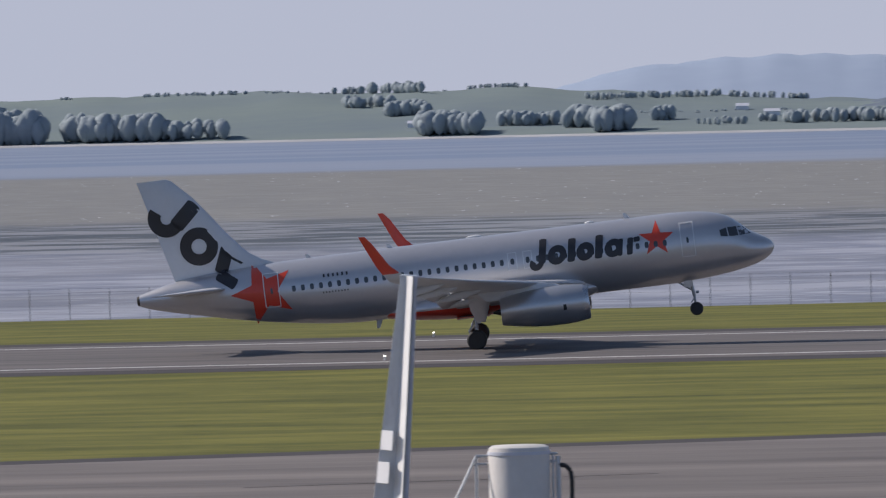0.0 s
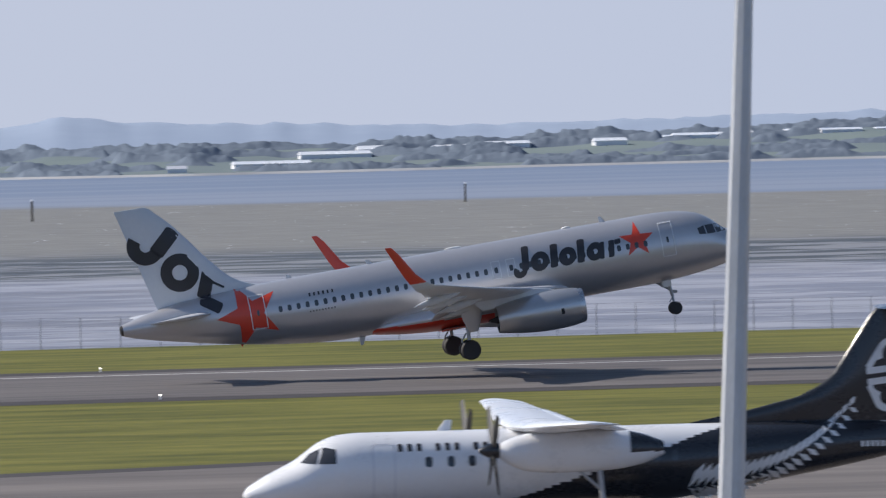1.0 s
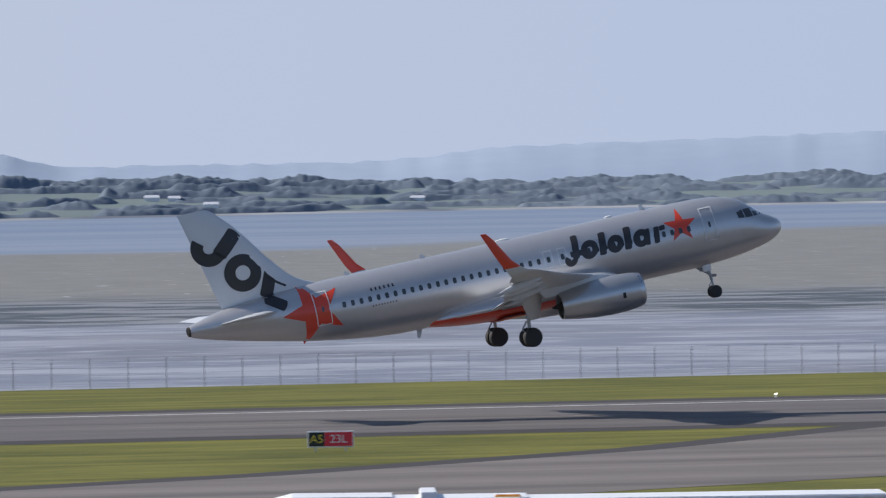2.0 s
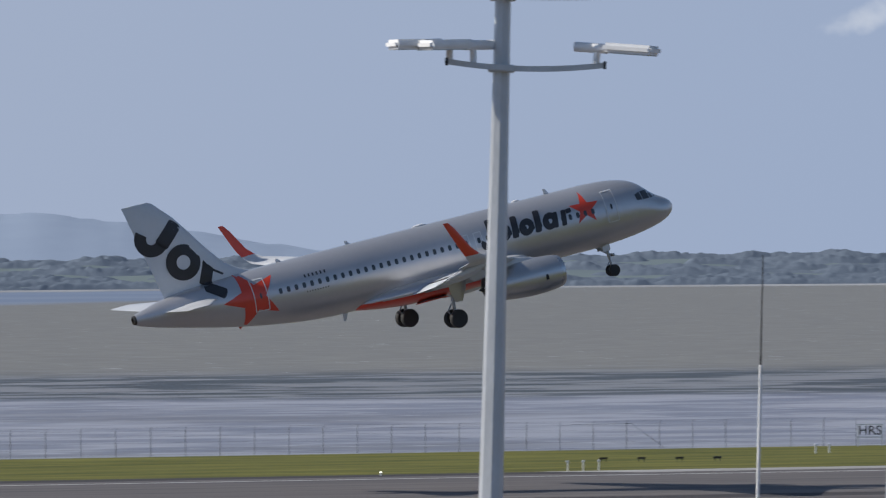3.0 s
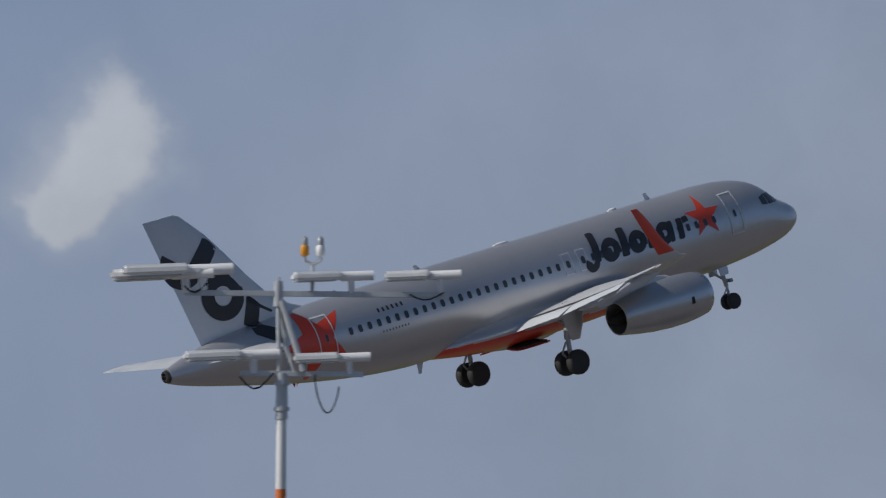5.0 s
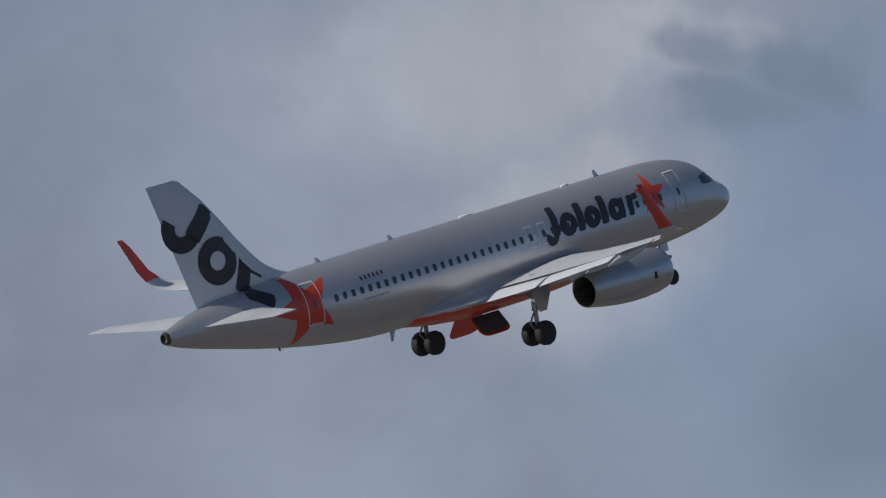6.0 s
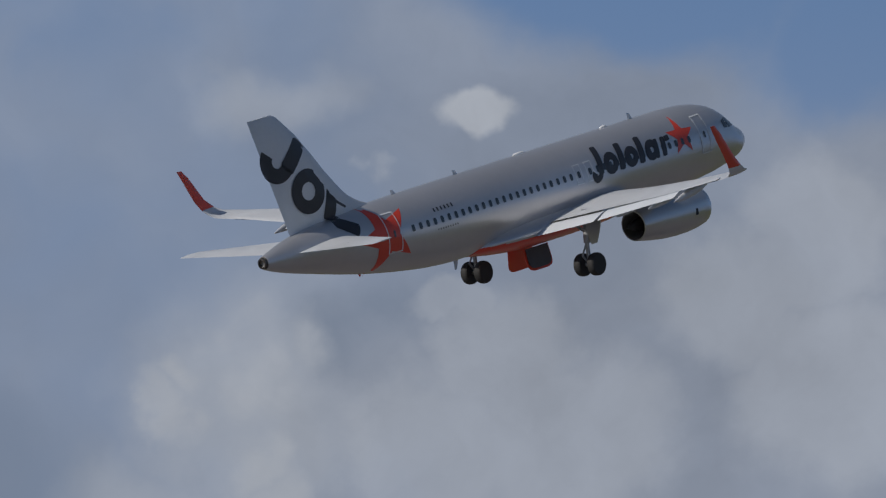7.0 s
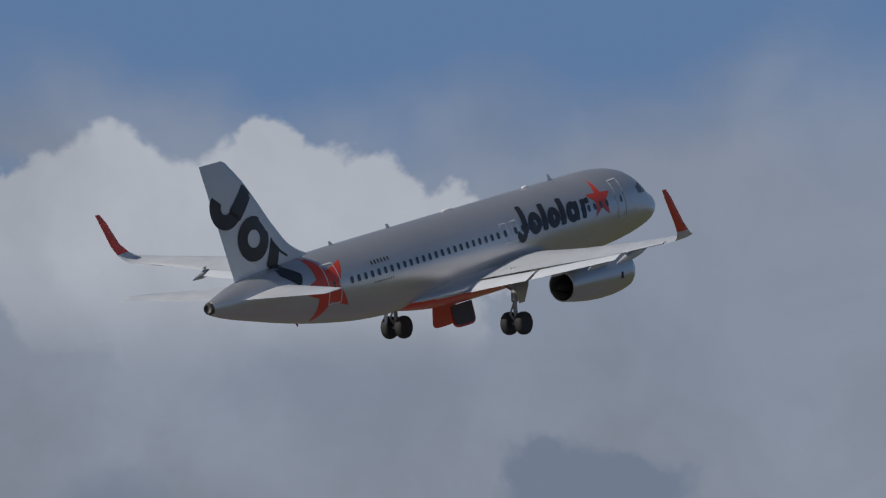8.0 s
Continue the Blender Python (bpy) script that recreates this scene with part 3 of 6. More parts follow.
def build_far_woods():
    """Shelter belts and woods of the far shore: bumpy belts of crowns, rising and thinning out."""
    verts, faces = [], []

    def fnoise(x, y, z, octaves=4):
        return noise.fractal(Vector((x, y, z)), 1.0, 2.0, octaves)

    def tall_tree(a):
        return sum(h * math.exp(-((a - c) / w) ** 4) for c, w, h in ((-3.0, 0.10, 0.55), (-2.58, 0.12, 0.4), (-2.40, 0.14, 0.45), (9.74, 0.06, 0.4), (11.95, 0.25, 0.4), (13.2, 0.3, 0.35), (15.05, 0.05, 0.4), (33.45, 0.2, 0.4)))

    # distance from the shore, depth, tallest crowns, how open the belt is
    rng = random.Random(31)
    belts = ((24, 26, 4.6, -0.02), (70, 24, 4.4, 0.08), (120, 28, 4.8, 0.06), (180, 26, 4.8, 0.08), (240, 28, 5.0, 0.04), (300, 28, 5.2, 0.0), (370, 30, 5.6, -0.08), (440, 34, 6.4, -0.40))
    profile = (0.0, 0.22, 0.46, 0.68, 0.86, 0.97, 1.0, 0.8, 0.0)
    azs = np.arange(-9.0, 41.0, 0.014)
    for b, (dist, deep, tall, gap) in enumerate(belts):
        # rounded crowns side by side along the belt
        domes = np.zeros((3, len(azs)))
        for lane in range(3):
            a = -9.1
            while a < 41.1:
                w, h = rng.uniform(0.028, 0.07), rng.uniform(0.5, 1.0)
                d = 1 - ((azs - a) / w) ** 2
                domes[lane] = np.maximum(domes[lane], h * np.sqrt(np.maximum(d, 0)))
                a += w * rng.uniform(0.9, 1.6)
        start, rows = len(verts), len(profile)
        for i, a in enumerate(azs):
            shore = float(np.interp(a, *SHORE))
            wander = 40 * fnoise(a * 0.6, b * 5.0, 2.0, 2)
            close = 0.12 * ease((a - 6) / 3) + 0.25 * ease((a - 17) / 5) - 0.14 * ease((a - 27.5) / 2) * (1 if b in (2, 3) else 0)
            cover = ease((fnoise(a * 1.1, b * 7.3, 4.0, 3) - gap + close) / 0.30 + 0.5) * ease((a - 0.4) / 0.9)
            grown = 0.66 + 0.42 * fnoise(a * 2.6, b * 3.1, 6.0, 3) + 0.6 * tall_tree(a) * (1 if dist > 430 else 0)
            for k, f in enumerate(profile):
                r = shore + dist + wander * (1 if dist < 430 else 0.2) + (k / (rows - 1) - 0.5) * deep
                lane = domes[0 if k < 3 else 1 if k < 5 else 2, i]
                h = tall * cover * max(0.2, grown) * f * (0.58 + 0.47 * lane) + 0.35 * f * cover * fnoise(a * 22, k * 1.7, b, 2)
                p = way(a, 0) * r
                verts.append((p.x, p.y, land_height(a, r) - 0.6 + h))
        for i in range(len(azs) - 1):
            for k in range(rows - 1):
                q = start + i * rows + k
                faces.append((q, q + rows, q + rows + 1, q + 1))
    in_belts = len(faces)
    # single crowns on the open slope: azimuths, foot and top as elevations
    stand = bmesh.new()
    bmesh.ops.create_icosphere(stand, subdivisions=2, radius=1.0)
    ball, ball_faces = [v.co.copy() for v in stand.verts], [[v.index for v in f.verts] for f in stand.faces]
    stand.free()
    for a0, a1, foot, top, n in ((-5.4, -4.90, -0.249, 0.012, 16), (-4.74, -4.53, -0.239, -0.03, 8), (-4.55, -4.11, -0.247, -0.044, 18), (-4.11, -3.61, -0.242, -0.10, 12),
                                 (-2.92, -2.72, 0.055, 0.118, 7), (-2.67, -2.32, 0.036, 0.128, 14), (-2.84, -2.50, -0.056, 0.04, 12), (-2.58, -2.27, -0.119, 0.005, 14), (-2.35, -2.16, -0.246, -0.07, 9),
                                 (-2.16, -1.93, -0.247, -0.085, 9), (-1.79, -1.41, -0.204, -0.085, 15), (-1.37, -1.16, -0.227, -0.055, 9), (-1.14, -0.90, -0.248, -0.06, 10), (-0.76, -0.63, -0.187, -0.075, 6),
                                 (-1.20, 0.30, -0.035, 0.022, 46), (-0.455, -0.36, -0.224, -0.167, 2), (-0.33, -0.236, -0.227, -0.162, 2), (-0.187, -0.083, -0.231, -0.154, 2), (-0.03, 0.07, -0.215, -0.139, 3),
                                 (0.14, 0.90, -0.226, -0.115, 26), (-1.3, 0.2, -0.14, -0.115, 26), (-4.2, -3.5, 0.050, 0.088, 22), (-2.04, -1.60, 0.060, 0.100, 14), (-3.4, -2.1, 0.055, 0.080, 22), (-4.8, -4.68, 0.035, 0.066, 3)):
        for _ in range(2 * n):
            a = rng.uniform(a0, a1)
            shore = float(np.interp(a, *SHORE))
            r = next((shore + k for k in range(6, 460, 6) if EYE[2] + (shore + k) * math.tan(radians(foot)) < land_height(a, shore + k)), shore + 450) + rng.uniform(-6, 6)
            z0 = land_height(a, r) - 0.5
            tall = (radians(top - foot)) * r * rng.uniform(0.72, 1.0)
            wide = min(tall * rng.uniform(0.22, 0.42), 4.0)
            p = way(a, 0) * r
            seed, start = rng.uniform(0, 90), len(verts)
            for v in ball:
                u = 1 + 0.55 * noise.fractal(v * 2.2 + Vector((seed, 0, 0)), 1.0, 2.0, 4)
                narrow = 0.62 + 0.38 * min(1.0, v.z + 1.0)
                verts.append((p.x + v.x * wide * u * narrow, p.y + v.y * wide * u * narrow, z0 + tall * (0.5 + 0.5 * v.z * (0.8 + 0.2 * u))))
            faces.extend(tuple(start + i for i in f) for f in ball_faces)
    me = bpy.data.meshes.new("woods")
    me.from_pydata(verts, [], faces)
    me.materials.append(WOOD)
    me.materials.append(PALER_WOOD)
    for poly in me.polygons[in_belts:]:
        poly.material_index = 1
    me.shade_smooth()
    tagged(new("woods", me), "shelter belts and woods along the far shore, haze painted into their colour", "trees", kind="stuff")
    # pale shell beach at the water's edge
    bm = bmesh.new()
    azs = np.arange(-12, 45, 0.1)
    lo, hi = [], []
    for a in azs:
        shore = float(np.interp(a, *SHORE)) + 6 * fnoise(a, 3.0, 8.0, 3)
        w = 2.0 + 9 * max(0.0, fnoise(a * 0.9, 1.0, 5.0, 3) + 0.25)
        for lst, r, z in ((lo, shore - 14 - w, -0.45), (hi, shore - 13, 0.35)):
            p = way(a, 0) * r
            lst.append(bm.verts.new((p.x, p.y, z)))
    for k in range(len(azs) - 1):
        bm.faces.new((lo[k], lo[k + 1], hi[k + 1], hi[k]))
    tagged(part("beach", bm, SHELL), "thin pale shell beach at the far waterline", "beach", kind="structure")


build_far_woods()


# ---- the airliner ----
def curve_of(xs, ys):
    """A smooth curve through the stations, with no overshoot."""
    xs, ys = np.array(xs, float), np.array(ys, float)
    d = np.diff(ys) / np.diff(xs)
    m = np.zeros(len(xs))
    m[0], m[-1] = d[0], d[-1]
    for i in range(1, len(xs) - 1):
        m[i] = 0 if d[i - 1] * d[i] <= 0 else 2 * d[i - 1] * d[i] / (d[i - 1] + d[i])

    def at(x):
        x = min(max(x, xs[0]), xs[-1])
        i = min(int(np.searchsorted(xs, x, side="right")) - 1, len(xs) - 2)
        h = xs[i + 1] - xs[i]
        t = (x - xs[i]) / h
        return float((2 * t**3 - 3 * t**2 + 1) * ys[i] + (t**3 - 2 * t**2 + t) * h * m[i] + (-2 * t**3 + 3 * t**2) * ys[i + 1] + (t**3 - t**2) * h * m[i + 1])
    return at


class Hull:
    """A fuselage of oval sections: station from the nose, top, bottom, half width."""
    def __init__(self, rows, zero):
        s, t, b, w = zip(*rows)
        self.s0, self.s1, self.zero = s[0], s[-1], zero
        self.top, self.bot, self.wide = curve_of(s, t), curve_of(s, b), curve_of(s, w)

    def half(self, s, z):
        t, b = self.top(s), self.bot(s)
        u = (z - (t + b) / 2) / max(1e-4, (t - b) / 2)
        return self.wide(s) * math.sqrt(max(0.0, 1 - u * u))

    def skin(self, side, off=0.012):
        def place(s, z):
            t, b = self.top(s), self.bot(s)
            c, h, w = (t + b) / 2, max(1e-4, (t - b) / 2), self.wide(s)
            u = max(-0.999, min(0.999, (z - c) / h))
            y = w * math.sqrt(1 - u * u)
            ny, nz = y / w**2, (z - c) / h**2
            n = math.hypot(ny, nz)
            return (self.zero - s, side * (y + off * ny / n), z + off * nz / n)
        return place

    def mesh(self, steps, n):
        rings = []
        for s in steps:
            t, b, w = self.top(s), self.bot(s), self.wide(s)
            rings.append([Vector((self.zero - s, math.cos(a) * w, (t + b) / 2 + math.sin(a) * (t - b) / 2)) for a in (i * math.tau / n for i in range(n))])
        return rings_loft(bmesh.new(), rings)


JET = Hull([(0, -0.555, -0.585, 0.02), (0.06, -0.38, -0.76, 0.2), (0.25, -0.15, -1.02, 0.5), (0.56, 0.07, -1.24, 0.78), (1.07, 0.36, -1.46, 1.08), (1.4, 0.56, -1.55, 1.22),
            (1.9, 1.02, -1.66, 1.40), (2.4, 1.42, -1.75, 1.54), (3.0, 1.70, -1.84, 1.68), (4.0, 1.93, -1.94, 1.84), (5.0, 2.03, -2.01, 1.93), (6.2, 2.07, -2.07, 1.975),
            (24.0, 2.07, -2.07, 1.975), (26, 2.07, -1.95, 1.95), (28, 2.06, -1.70, 1.86), (30, 2.02, -1.38, 1.68), (32, 1.93, -0.98, 1.42), (34, 1.77, -0.52, 1.06),
            (35.6, 1.52, -0.14, 0.74), (36.8, 1.22, 0.20, 0.45), (37.35, 1.08, 0.40, 0.32)], 17.7)


def B(s, y, z):
    return Vector((17.7 - s, y, z))


FIN_LE = curve_of([1.2, 1.9, 2.3, 2.7, 3.15, 7.5, 7.65], [28.3, 28.9, 29.8, 30.5, 31.0, 34.65, 34.95])
FIN_TE = curve_of([1.2, 7.65], [35.05, 36.7])
FIN_HALF = curve_of([1.2, 2.3, 3.2, 7.4, 7.65], [0.20, 0.27, 0.27, 0.12, 0.05])


def fin_skin(side):
    def place(s, z):
        a, b = FIN_LE(z), FIN_TE(z)
        c = min(1.0, max(0.0, (s - a) / (b - a)))
        return (17.7 - s, side * (FIN_HALF(z) * foil_half(c) + 0.014), z)
    return place


def both(name, polys, mat, parent, label="", skin=JET.skin, longest=0.3):
    for side in (-1, 1):
        part(name, decal(polys, skin(side), longest), mat, parent, label)


def build_wheel(parent, at, r, w):
    prof = [(-w / 2, r * 0.58), (-w / 2, r * 0.85), (-w * 0.38, r * 0.96), (-w * 0.2, r), (w * 0.2, r), (w * 0.38, r * 0.96), (w / 2, r * 0.85), (w / 2, r * 0.58)]
    part("tyre", revolve(prof, "y", 28, at), TYRE, parent)
    hub = [(-w * 0.46, r * 0.18), (-w * 0.46, r * 0.3), (-w * 0.34, r * 0.42), (-w * 0.42, r * 0.6), (w * 0.42, r * 0.6), (w * 0.34, r * 0.42), (w * 0.46, r * 0.3), (w * 0.46, r * 0.18)]
    part("rim", revolve(hub, "y", 20, at), HUB, parent, "grey metal wheel rim")


def rounded_panel(side, k, z0, z1):
    """A hinged panel with a rounded free edge, bulging a little like the belly it closes."""
    edge = [(-0.95, 0.0), (0.95, 0.0)] + [(0.98 * math.copysign(abs(math.cos(t)) ** 0.45, math.cos(t)), 0.45 + 0.72 * math.sin(t) ** 0.5) for t in np.linspace(0.0, math.pi, 15)]
    bm = bmesh.new()
    lo = [bm.verts.new((x * k, side * (y * k + 0.03), z0 + 0.10 * y * y)) for x, y in edge]
    hi = [bm.verts.new((x * k, side * (y * k + 0.03), z1 + 0.10 * y * y)) for x, y in edge]
    bm.faces.new(lo)
    bm.faces.new(hi[::-1])
    for i in range(len(edge)):
        j = (i + 1) % len(edge)
        bm.faces.new((lo[j], lo[i], hi[i], hi[j]))
    return bm


def build_airliner():
    jet = root("airliner", "silver twin-engine airliner with red stars and dark-marked white tail", "aircraft")
    steps = sorted(set([0, 0.02, 0.06, 0.12, 0.2, 0.3, 0.42, 0.56] + list(np.arange(0.7, 6.3, 0.16)) + list(np.arange(6.4, 24, 1.6)) + list(np.arange(24, 37.35, 0.35)) + [37.35]))
    hull = part("fuselage", JET.mesh(steps, 64), SILVER, jet, "silver metallic fuselage")
    # tail end and its exhaust
    part("tail_exhaust", revolve([(17.7 - 37.33, 0.31), (17.7 - 37.50, 0.27), (17.7 - 37.52, 0.20), (17.7 - 37.30, 0.18)], "x", 24, (0, 0, 0.74)), EXHAUST, jet, "dark round tail exhaust")
    # cabin windows
    def pane(s):
        return [[(s + 0.115 * math.copysign(abs(math.cos(a)) ** 0.6, math.cos(a)), 0.45 + 0.175 * math.copysign(abs(math.sin(a)) ** 0.6, math.sin(a))) for a in (k * math.tau / 14 for k in range(14))]]
    for side in (-1, 1):
        shared = None
        k = 0
        s = 6.35
        while s < 28.4:
            if not (14.0 < s < 15.75):
                if 6.3 < s < 24:
                    if shared is None:
                        first = part("cabin_window", decal(pane(s), JET.skin(side, 0.016), 0.2), PANE, jet)
                        shared, s_first = first.data, s
                    else:
                        ob = new("cabin_window", shared)
                        ob.parent, ob.location = jet, (s_first - s, 0, 0)
                else:
                    part("cabin_window", decal(pane(s), JET.skin(side, 0.016), 0.2), PANE, jet)
            s += 0.533
        for s in (14.42, 15.32):
            ex = part("overwing_exit", decal(frame_polys(s - 0.27, s + 0.27, -0.05, 0.98, 0.045), JET.skin(side, 0.018), 0.25), OUTLINE, jet, "overwing exit outlined in white")
            part("pane", decal(pane(s), JET.skin(side, 0.016), 0.2), PANE, ex)
        for s0, s1, z0, z1 in ((4.60, 5.42, -0.52, 1.48), (29.05, 29.98, -0.50, 1.50)):
            d = part("cabin_door", decal(frame_polys(s0, s1, z0, z1, 0.055), JET.skin(side, 0.022), 0.25), OUTLINE, jet, "cabin door outlined in white")
            part("pane", decal([[(x * 0.6 + (s0 + s1) / 2 * 0.4, z) for x, z in pane((s0 + s1) / 2)[0]]], JET.skin(side, 0.026), 0.2), PANE, d)
    # windscreen
    for quad in ([(1.28, 0.36), (1.95, 0.34), (2.02, 0.86), (1.72, 0.80)], [(2.02, 0.34), (2.56, 0.36), (2.62, 0.88), (2.09, 0.87)], [(2.63, 0.37), (3.05, 0.42), (3.10, 0.78), (2.69, 0.88)]):
        both("windscreen_pane", [quad], PANE, jet, "dark cockpit pane")
    # livery
    both("front_star", [star(6.80, 0.74, 1.06, 93)], RED, jet, "red five-pointed star")
    both("tail_star", [star(30.0, 0.42, 1.95, 145, 0.42)], RED, jet, "large red five-pointed star round the rear door", longest=0.25)
    lean = 0.16

    def slant(ps):
        return [(x - lean * (z - 0.4), z + 0.14) for x, z in ps]
    marks = [[slant(bar((13.55, 1.38), (13.55, -0.02), 0.42))], [slant(q) for q in arc(13.86, 0.02, 0.42, 0.05, 180, 395, 10)],
             [slant(q) for q in arc(12.68, 0.38, 0.56, 0.17, 0, 360, 22)],
             [slant(bar((11.83, 1.22), (11.83, -0.12), 0.44))],
             [slant(q) for q in arc(11.02, 0.38, 0.53, 0.13, 0, 360, 18)],
             [slant(bar((10.22, 1.22), (10.22, -0.12), 0.44))],
             [slant(q) for q in arc(9.36, 0.38, 0.53, 0.15, 0, 360, 22)], [slant(bar((8.94, 0.86), (8.94, -0.12), 0.26))],
             [slant(bar((8.38, 0.86), (8.38, -0.12), 0.34))], [slant(bar((8.20, 0.70), (7.82, 0.74), 0.28))]]
    for m in marks:
        both("name_mark", m, NAVY, jet, "dark plain shape of the side name", lambda side: JET.skin(side, 0.020))
    for k in range(6):
        both("registration_mark", [bar((26.38 - k * 0.27, 1.08), (26.38 - k * 0.27, 0.88), 0.11)], NAVY, jet)
    for k in range(9):
        both("type_mark", [bar((26.5 - k * 0.18, 0.06), (26.5 - k * 0.18, -0.04), 0.07)], NAVY, jet)
    # fin with its marks
    zs = [1.2, 1.6, 1.9, 2.1, 2.3, 2.5, 2.7, 2.9, 3.15, 4.2, 5.3, 6.4, 7.5, 7.6, 7.65]
    fin = part("tail_fin", foil_loft([(B(FIN_LE(z), 0, z), B(FIN_TE(z), 0, z), FIN_HALF(z), (0, 1, 0)) for z in zs]), FIN_WHITE, jet, "white tail fin")
    # symmetric thickness for the fin's own section
    for v in fin.data.vertices:
        if v.co.y < 0:
            v.co.y *= 1.42
    tail_marks = [[bar((33.42, 6.05), (34.75, 4.80), 0.90)], arc(35.22, 5.36, 1.10, 0.34, 215, 398, 16),
                  arc(33.50, 3.52, 1.13, 0.45, 0, 360, 28),
                  [bar((31.70, 3.62), (32.42, 1.80), 0.78)], [bar((32.20, 3.20), (30.95, 2.38), 0.54)], [bar((32.60, 1.80), (31.55, 1.05), 0.68)]]
    for m in tail_marks:
        for side in (-1, 1):
            def place(s, z, side=side):
                if z < 2.25:
                    h = JET.half(s, z) if z < JET.top(s) else 0.0
                    f = abs(fin_skin(1)(s, z)[1])
                    return (17.7 - s, side * max(h + 0.02, f), z)
                return fin_skin(side)(s, z)
            part("tail_mark", decal(m, place, 0.22), NAVY, fin, "dark plain shape on the tail fin")
    # horizontal tail
    for side in (-1, 1):
        part("tailplane", foil_loft([(B(31.6, side * 0.5, 0.85), B(35.5, side * 0.5, 0.80), 0.20, (0, 0, 1)), (B(32.4, side * 1.6, 0.92), B(35.75, side * 1.6, 0.88), 0.17, (0, 0, 1)),
                                     (B(34.85, side * 6.35, 1.14), B(36.32, side * 6.35, 1.12), 0.06, (0, 0, 1)), (B(35.3, side * 6.52, 1.16), B(36.32, side * 6.52, 1.14), 0.02, (0, 0, 1))]), WING_GREY, jet, "pale grey tailplane")
        # wing with flaps, fairings and sharklet
        w = [(1.2, 11.0, 18.3, -1.35, 0.44), (1.97, 11.6, 18.4, -1.25, 0.42), (4.2, 12.95, 18.55, -0.98, 0.33), (6.4, 14.35, 18.80, -0.70, 0.27), (11.6, 17.30, 20.42, 0.0, 0.18), (16.6, 20.08, 21.78, 0.76, 0.10), (17.2, 20.48, 22.03, 0.88, 0.085)]
        sh = [((20.50, 17.20, 0.87), (22.05, 17.20, 0.83), 0.085, (0, 0, 1)), ((21.00, 17.48, 1.00), (22.20, 17.48, 0.97), 0.08, (0, -0.5, 0.85)), ((21.45, 17.66, 1.27), (22.40, 17.66, 1.25), 0.07, (0, -0.85, 0.5)),
              ((21.97, 17.78, 1.77), (22.70, 17.78, 1.75), 0.06, (0, -1, 0.2)), ((22.77, 17.84, 3.07), (23.30, 17.84, 3.07), 0.04, (0, -1, 0.1)), ((23.15, 17.88, 3.52), (23.50, 17.88, 3.54), 0.02, (0, -1, 0.1))]
        tips = [(B(a[0], side * a[1], a[2]), B(b[0], side * b[1], b[2]), h, (u[0], side * u[1], u[2])) for a, b, h, u in sh[1:]]
        wing = part("wing", foil_loft([(B(a, side * y, z), B(b, side * y, z - 0.12), h, (0, 0, 1)) for y, a, b, z, h in w] + tips[:2]), WING_GREY, jet, "pale grey swept wing")
        part("winglet", foil_loft(tips[1:]), RED, wing, "upswept red winglet")
        for y0, y1, s0, s1, z0, z1, c0, c1 in ((2.1, 6.25, 18.42, 18.80, -1.46, -0.94, 1.25, 1.1), (6.5, 13.0, 18.80, 20.75, -0.92, 0.06, 1.05, 0.7)):
            part("flap", foil_loft([(B(s0, side * y0, z0), B(s0 + c0, side * y0, z0 - c0 * 0.30), 0.10, (0.25, 0, 1)), (B(s1, side * y1, z1), B(s1 + c1, side * y1, z1 - c1 * 0.30), 0.06, (0.25, 0, 1))]), FIN_WHITE, wing, "lowered pale flap")
        part("aileron", foil_loft([(B(20.75, side * 13.3, 0.22), B(21.15, side * 13.3, 0.15), 0.05, (0, 0, 1)), (B(21.4, side * 16.2, 0.68), B(21.7, side * 16.2, 0.62), 0.04, (0, 0, 1))]), WING_GREY, wing)
        for y, s, z in ((4.1, 17.6, -1.35), (7.9, 18.4, -0.85), (11.1, 19.6, -0.38), (13.4, 20.3, -0.03)):
            bm = revolve([(1.3, 0.02), (1.0, 0.10), (0.5, 0.17), (-0.1, 0.19), (-0.8, 0.15), (-1.3, 0.08), (-1.6, 0.02)], "x", 12)
            bmesh.ops.scale(bm, vec=(1, 0.8, 1.25), verts=bm.verts)
            bmesh.ops.rotate(bm, cent=(0, 0, 0), matrix=Matrix.Rotation(radians(-9), 3, "Y"), verts=bm.verts)
            bmesh.ops.translate(bm, vec=B(s, side * y, z), verts=bm.verts)
            part("flap_fairing", bm, WING_GREY, wing)
        # engine
        ey, ez = side * 5.7, -2.22
        eng = part("engine", revolve([(17.7 - s, r) for s, r in ((11.42, 1.04), (11.8, 1.10), (12.5, 1.15), (13.4, 1.15), (14.3, 1.09), (15.2, 0.97), (15.9, 0.85), (16.25, 0.78), (16.25, 0.72), (15.0, 0.72), (14.6, 0.3))], "x", 44, (0, ey, ez)), NACELLE, jet, "silver engine nacelle")
        part("intake_lip", revolve([(17.7 - s, r) for s, r in ((12.4, 0.86), (11.5, 0.84), (11.2, 0.87), (11.10, 0.94), (11.2, 1.0), (11.42, 1.04))], "x", 44, (0, ey, ez)), LIP, eng, "polished intake lip")
        part("fan", revolve([(17.7 - 12.35, 0.86), (17.7 - 12.30, 0.2), (17.7 - 11.9, 0.02)], "x", 32, (0, ey, ez)), DARK, eng)
        part("exhaust_cone", revolve([(17.7 - 15.0, 0.71), (17.7 - 15.1, 0.40), (17.7 - 16.0, 0.30), (17.7 - 16.75, 0.04)], "x", 28, (0, ey, ez)), DARK, eng, "dark exhaust cone")
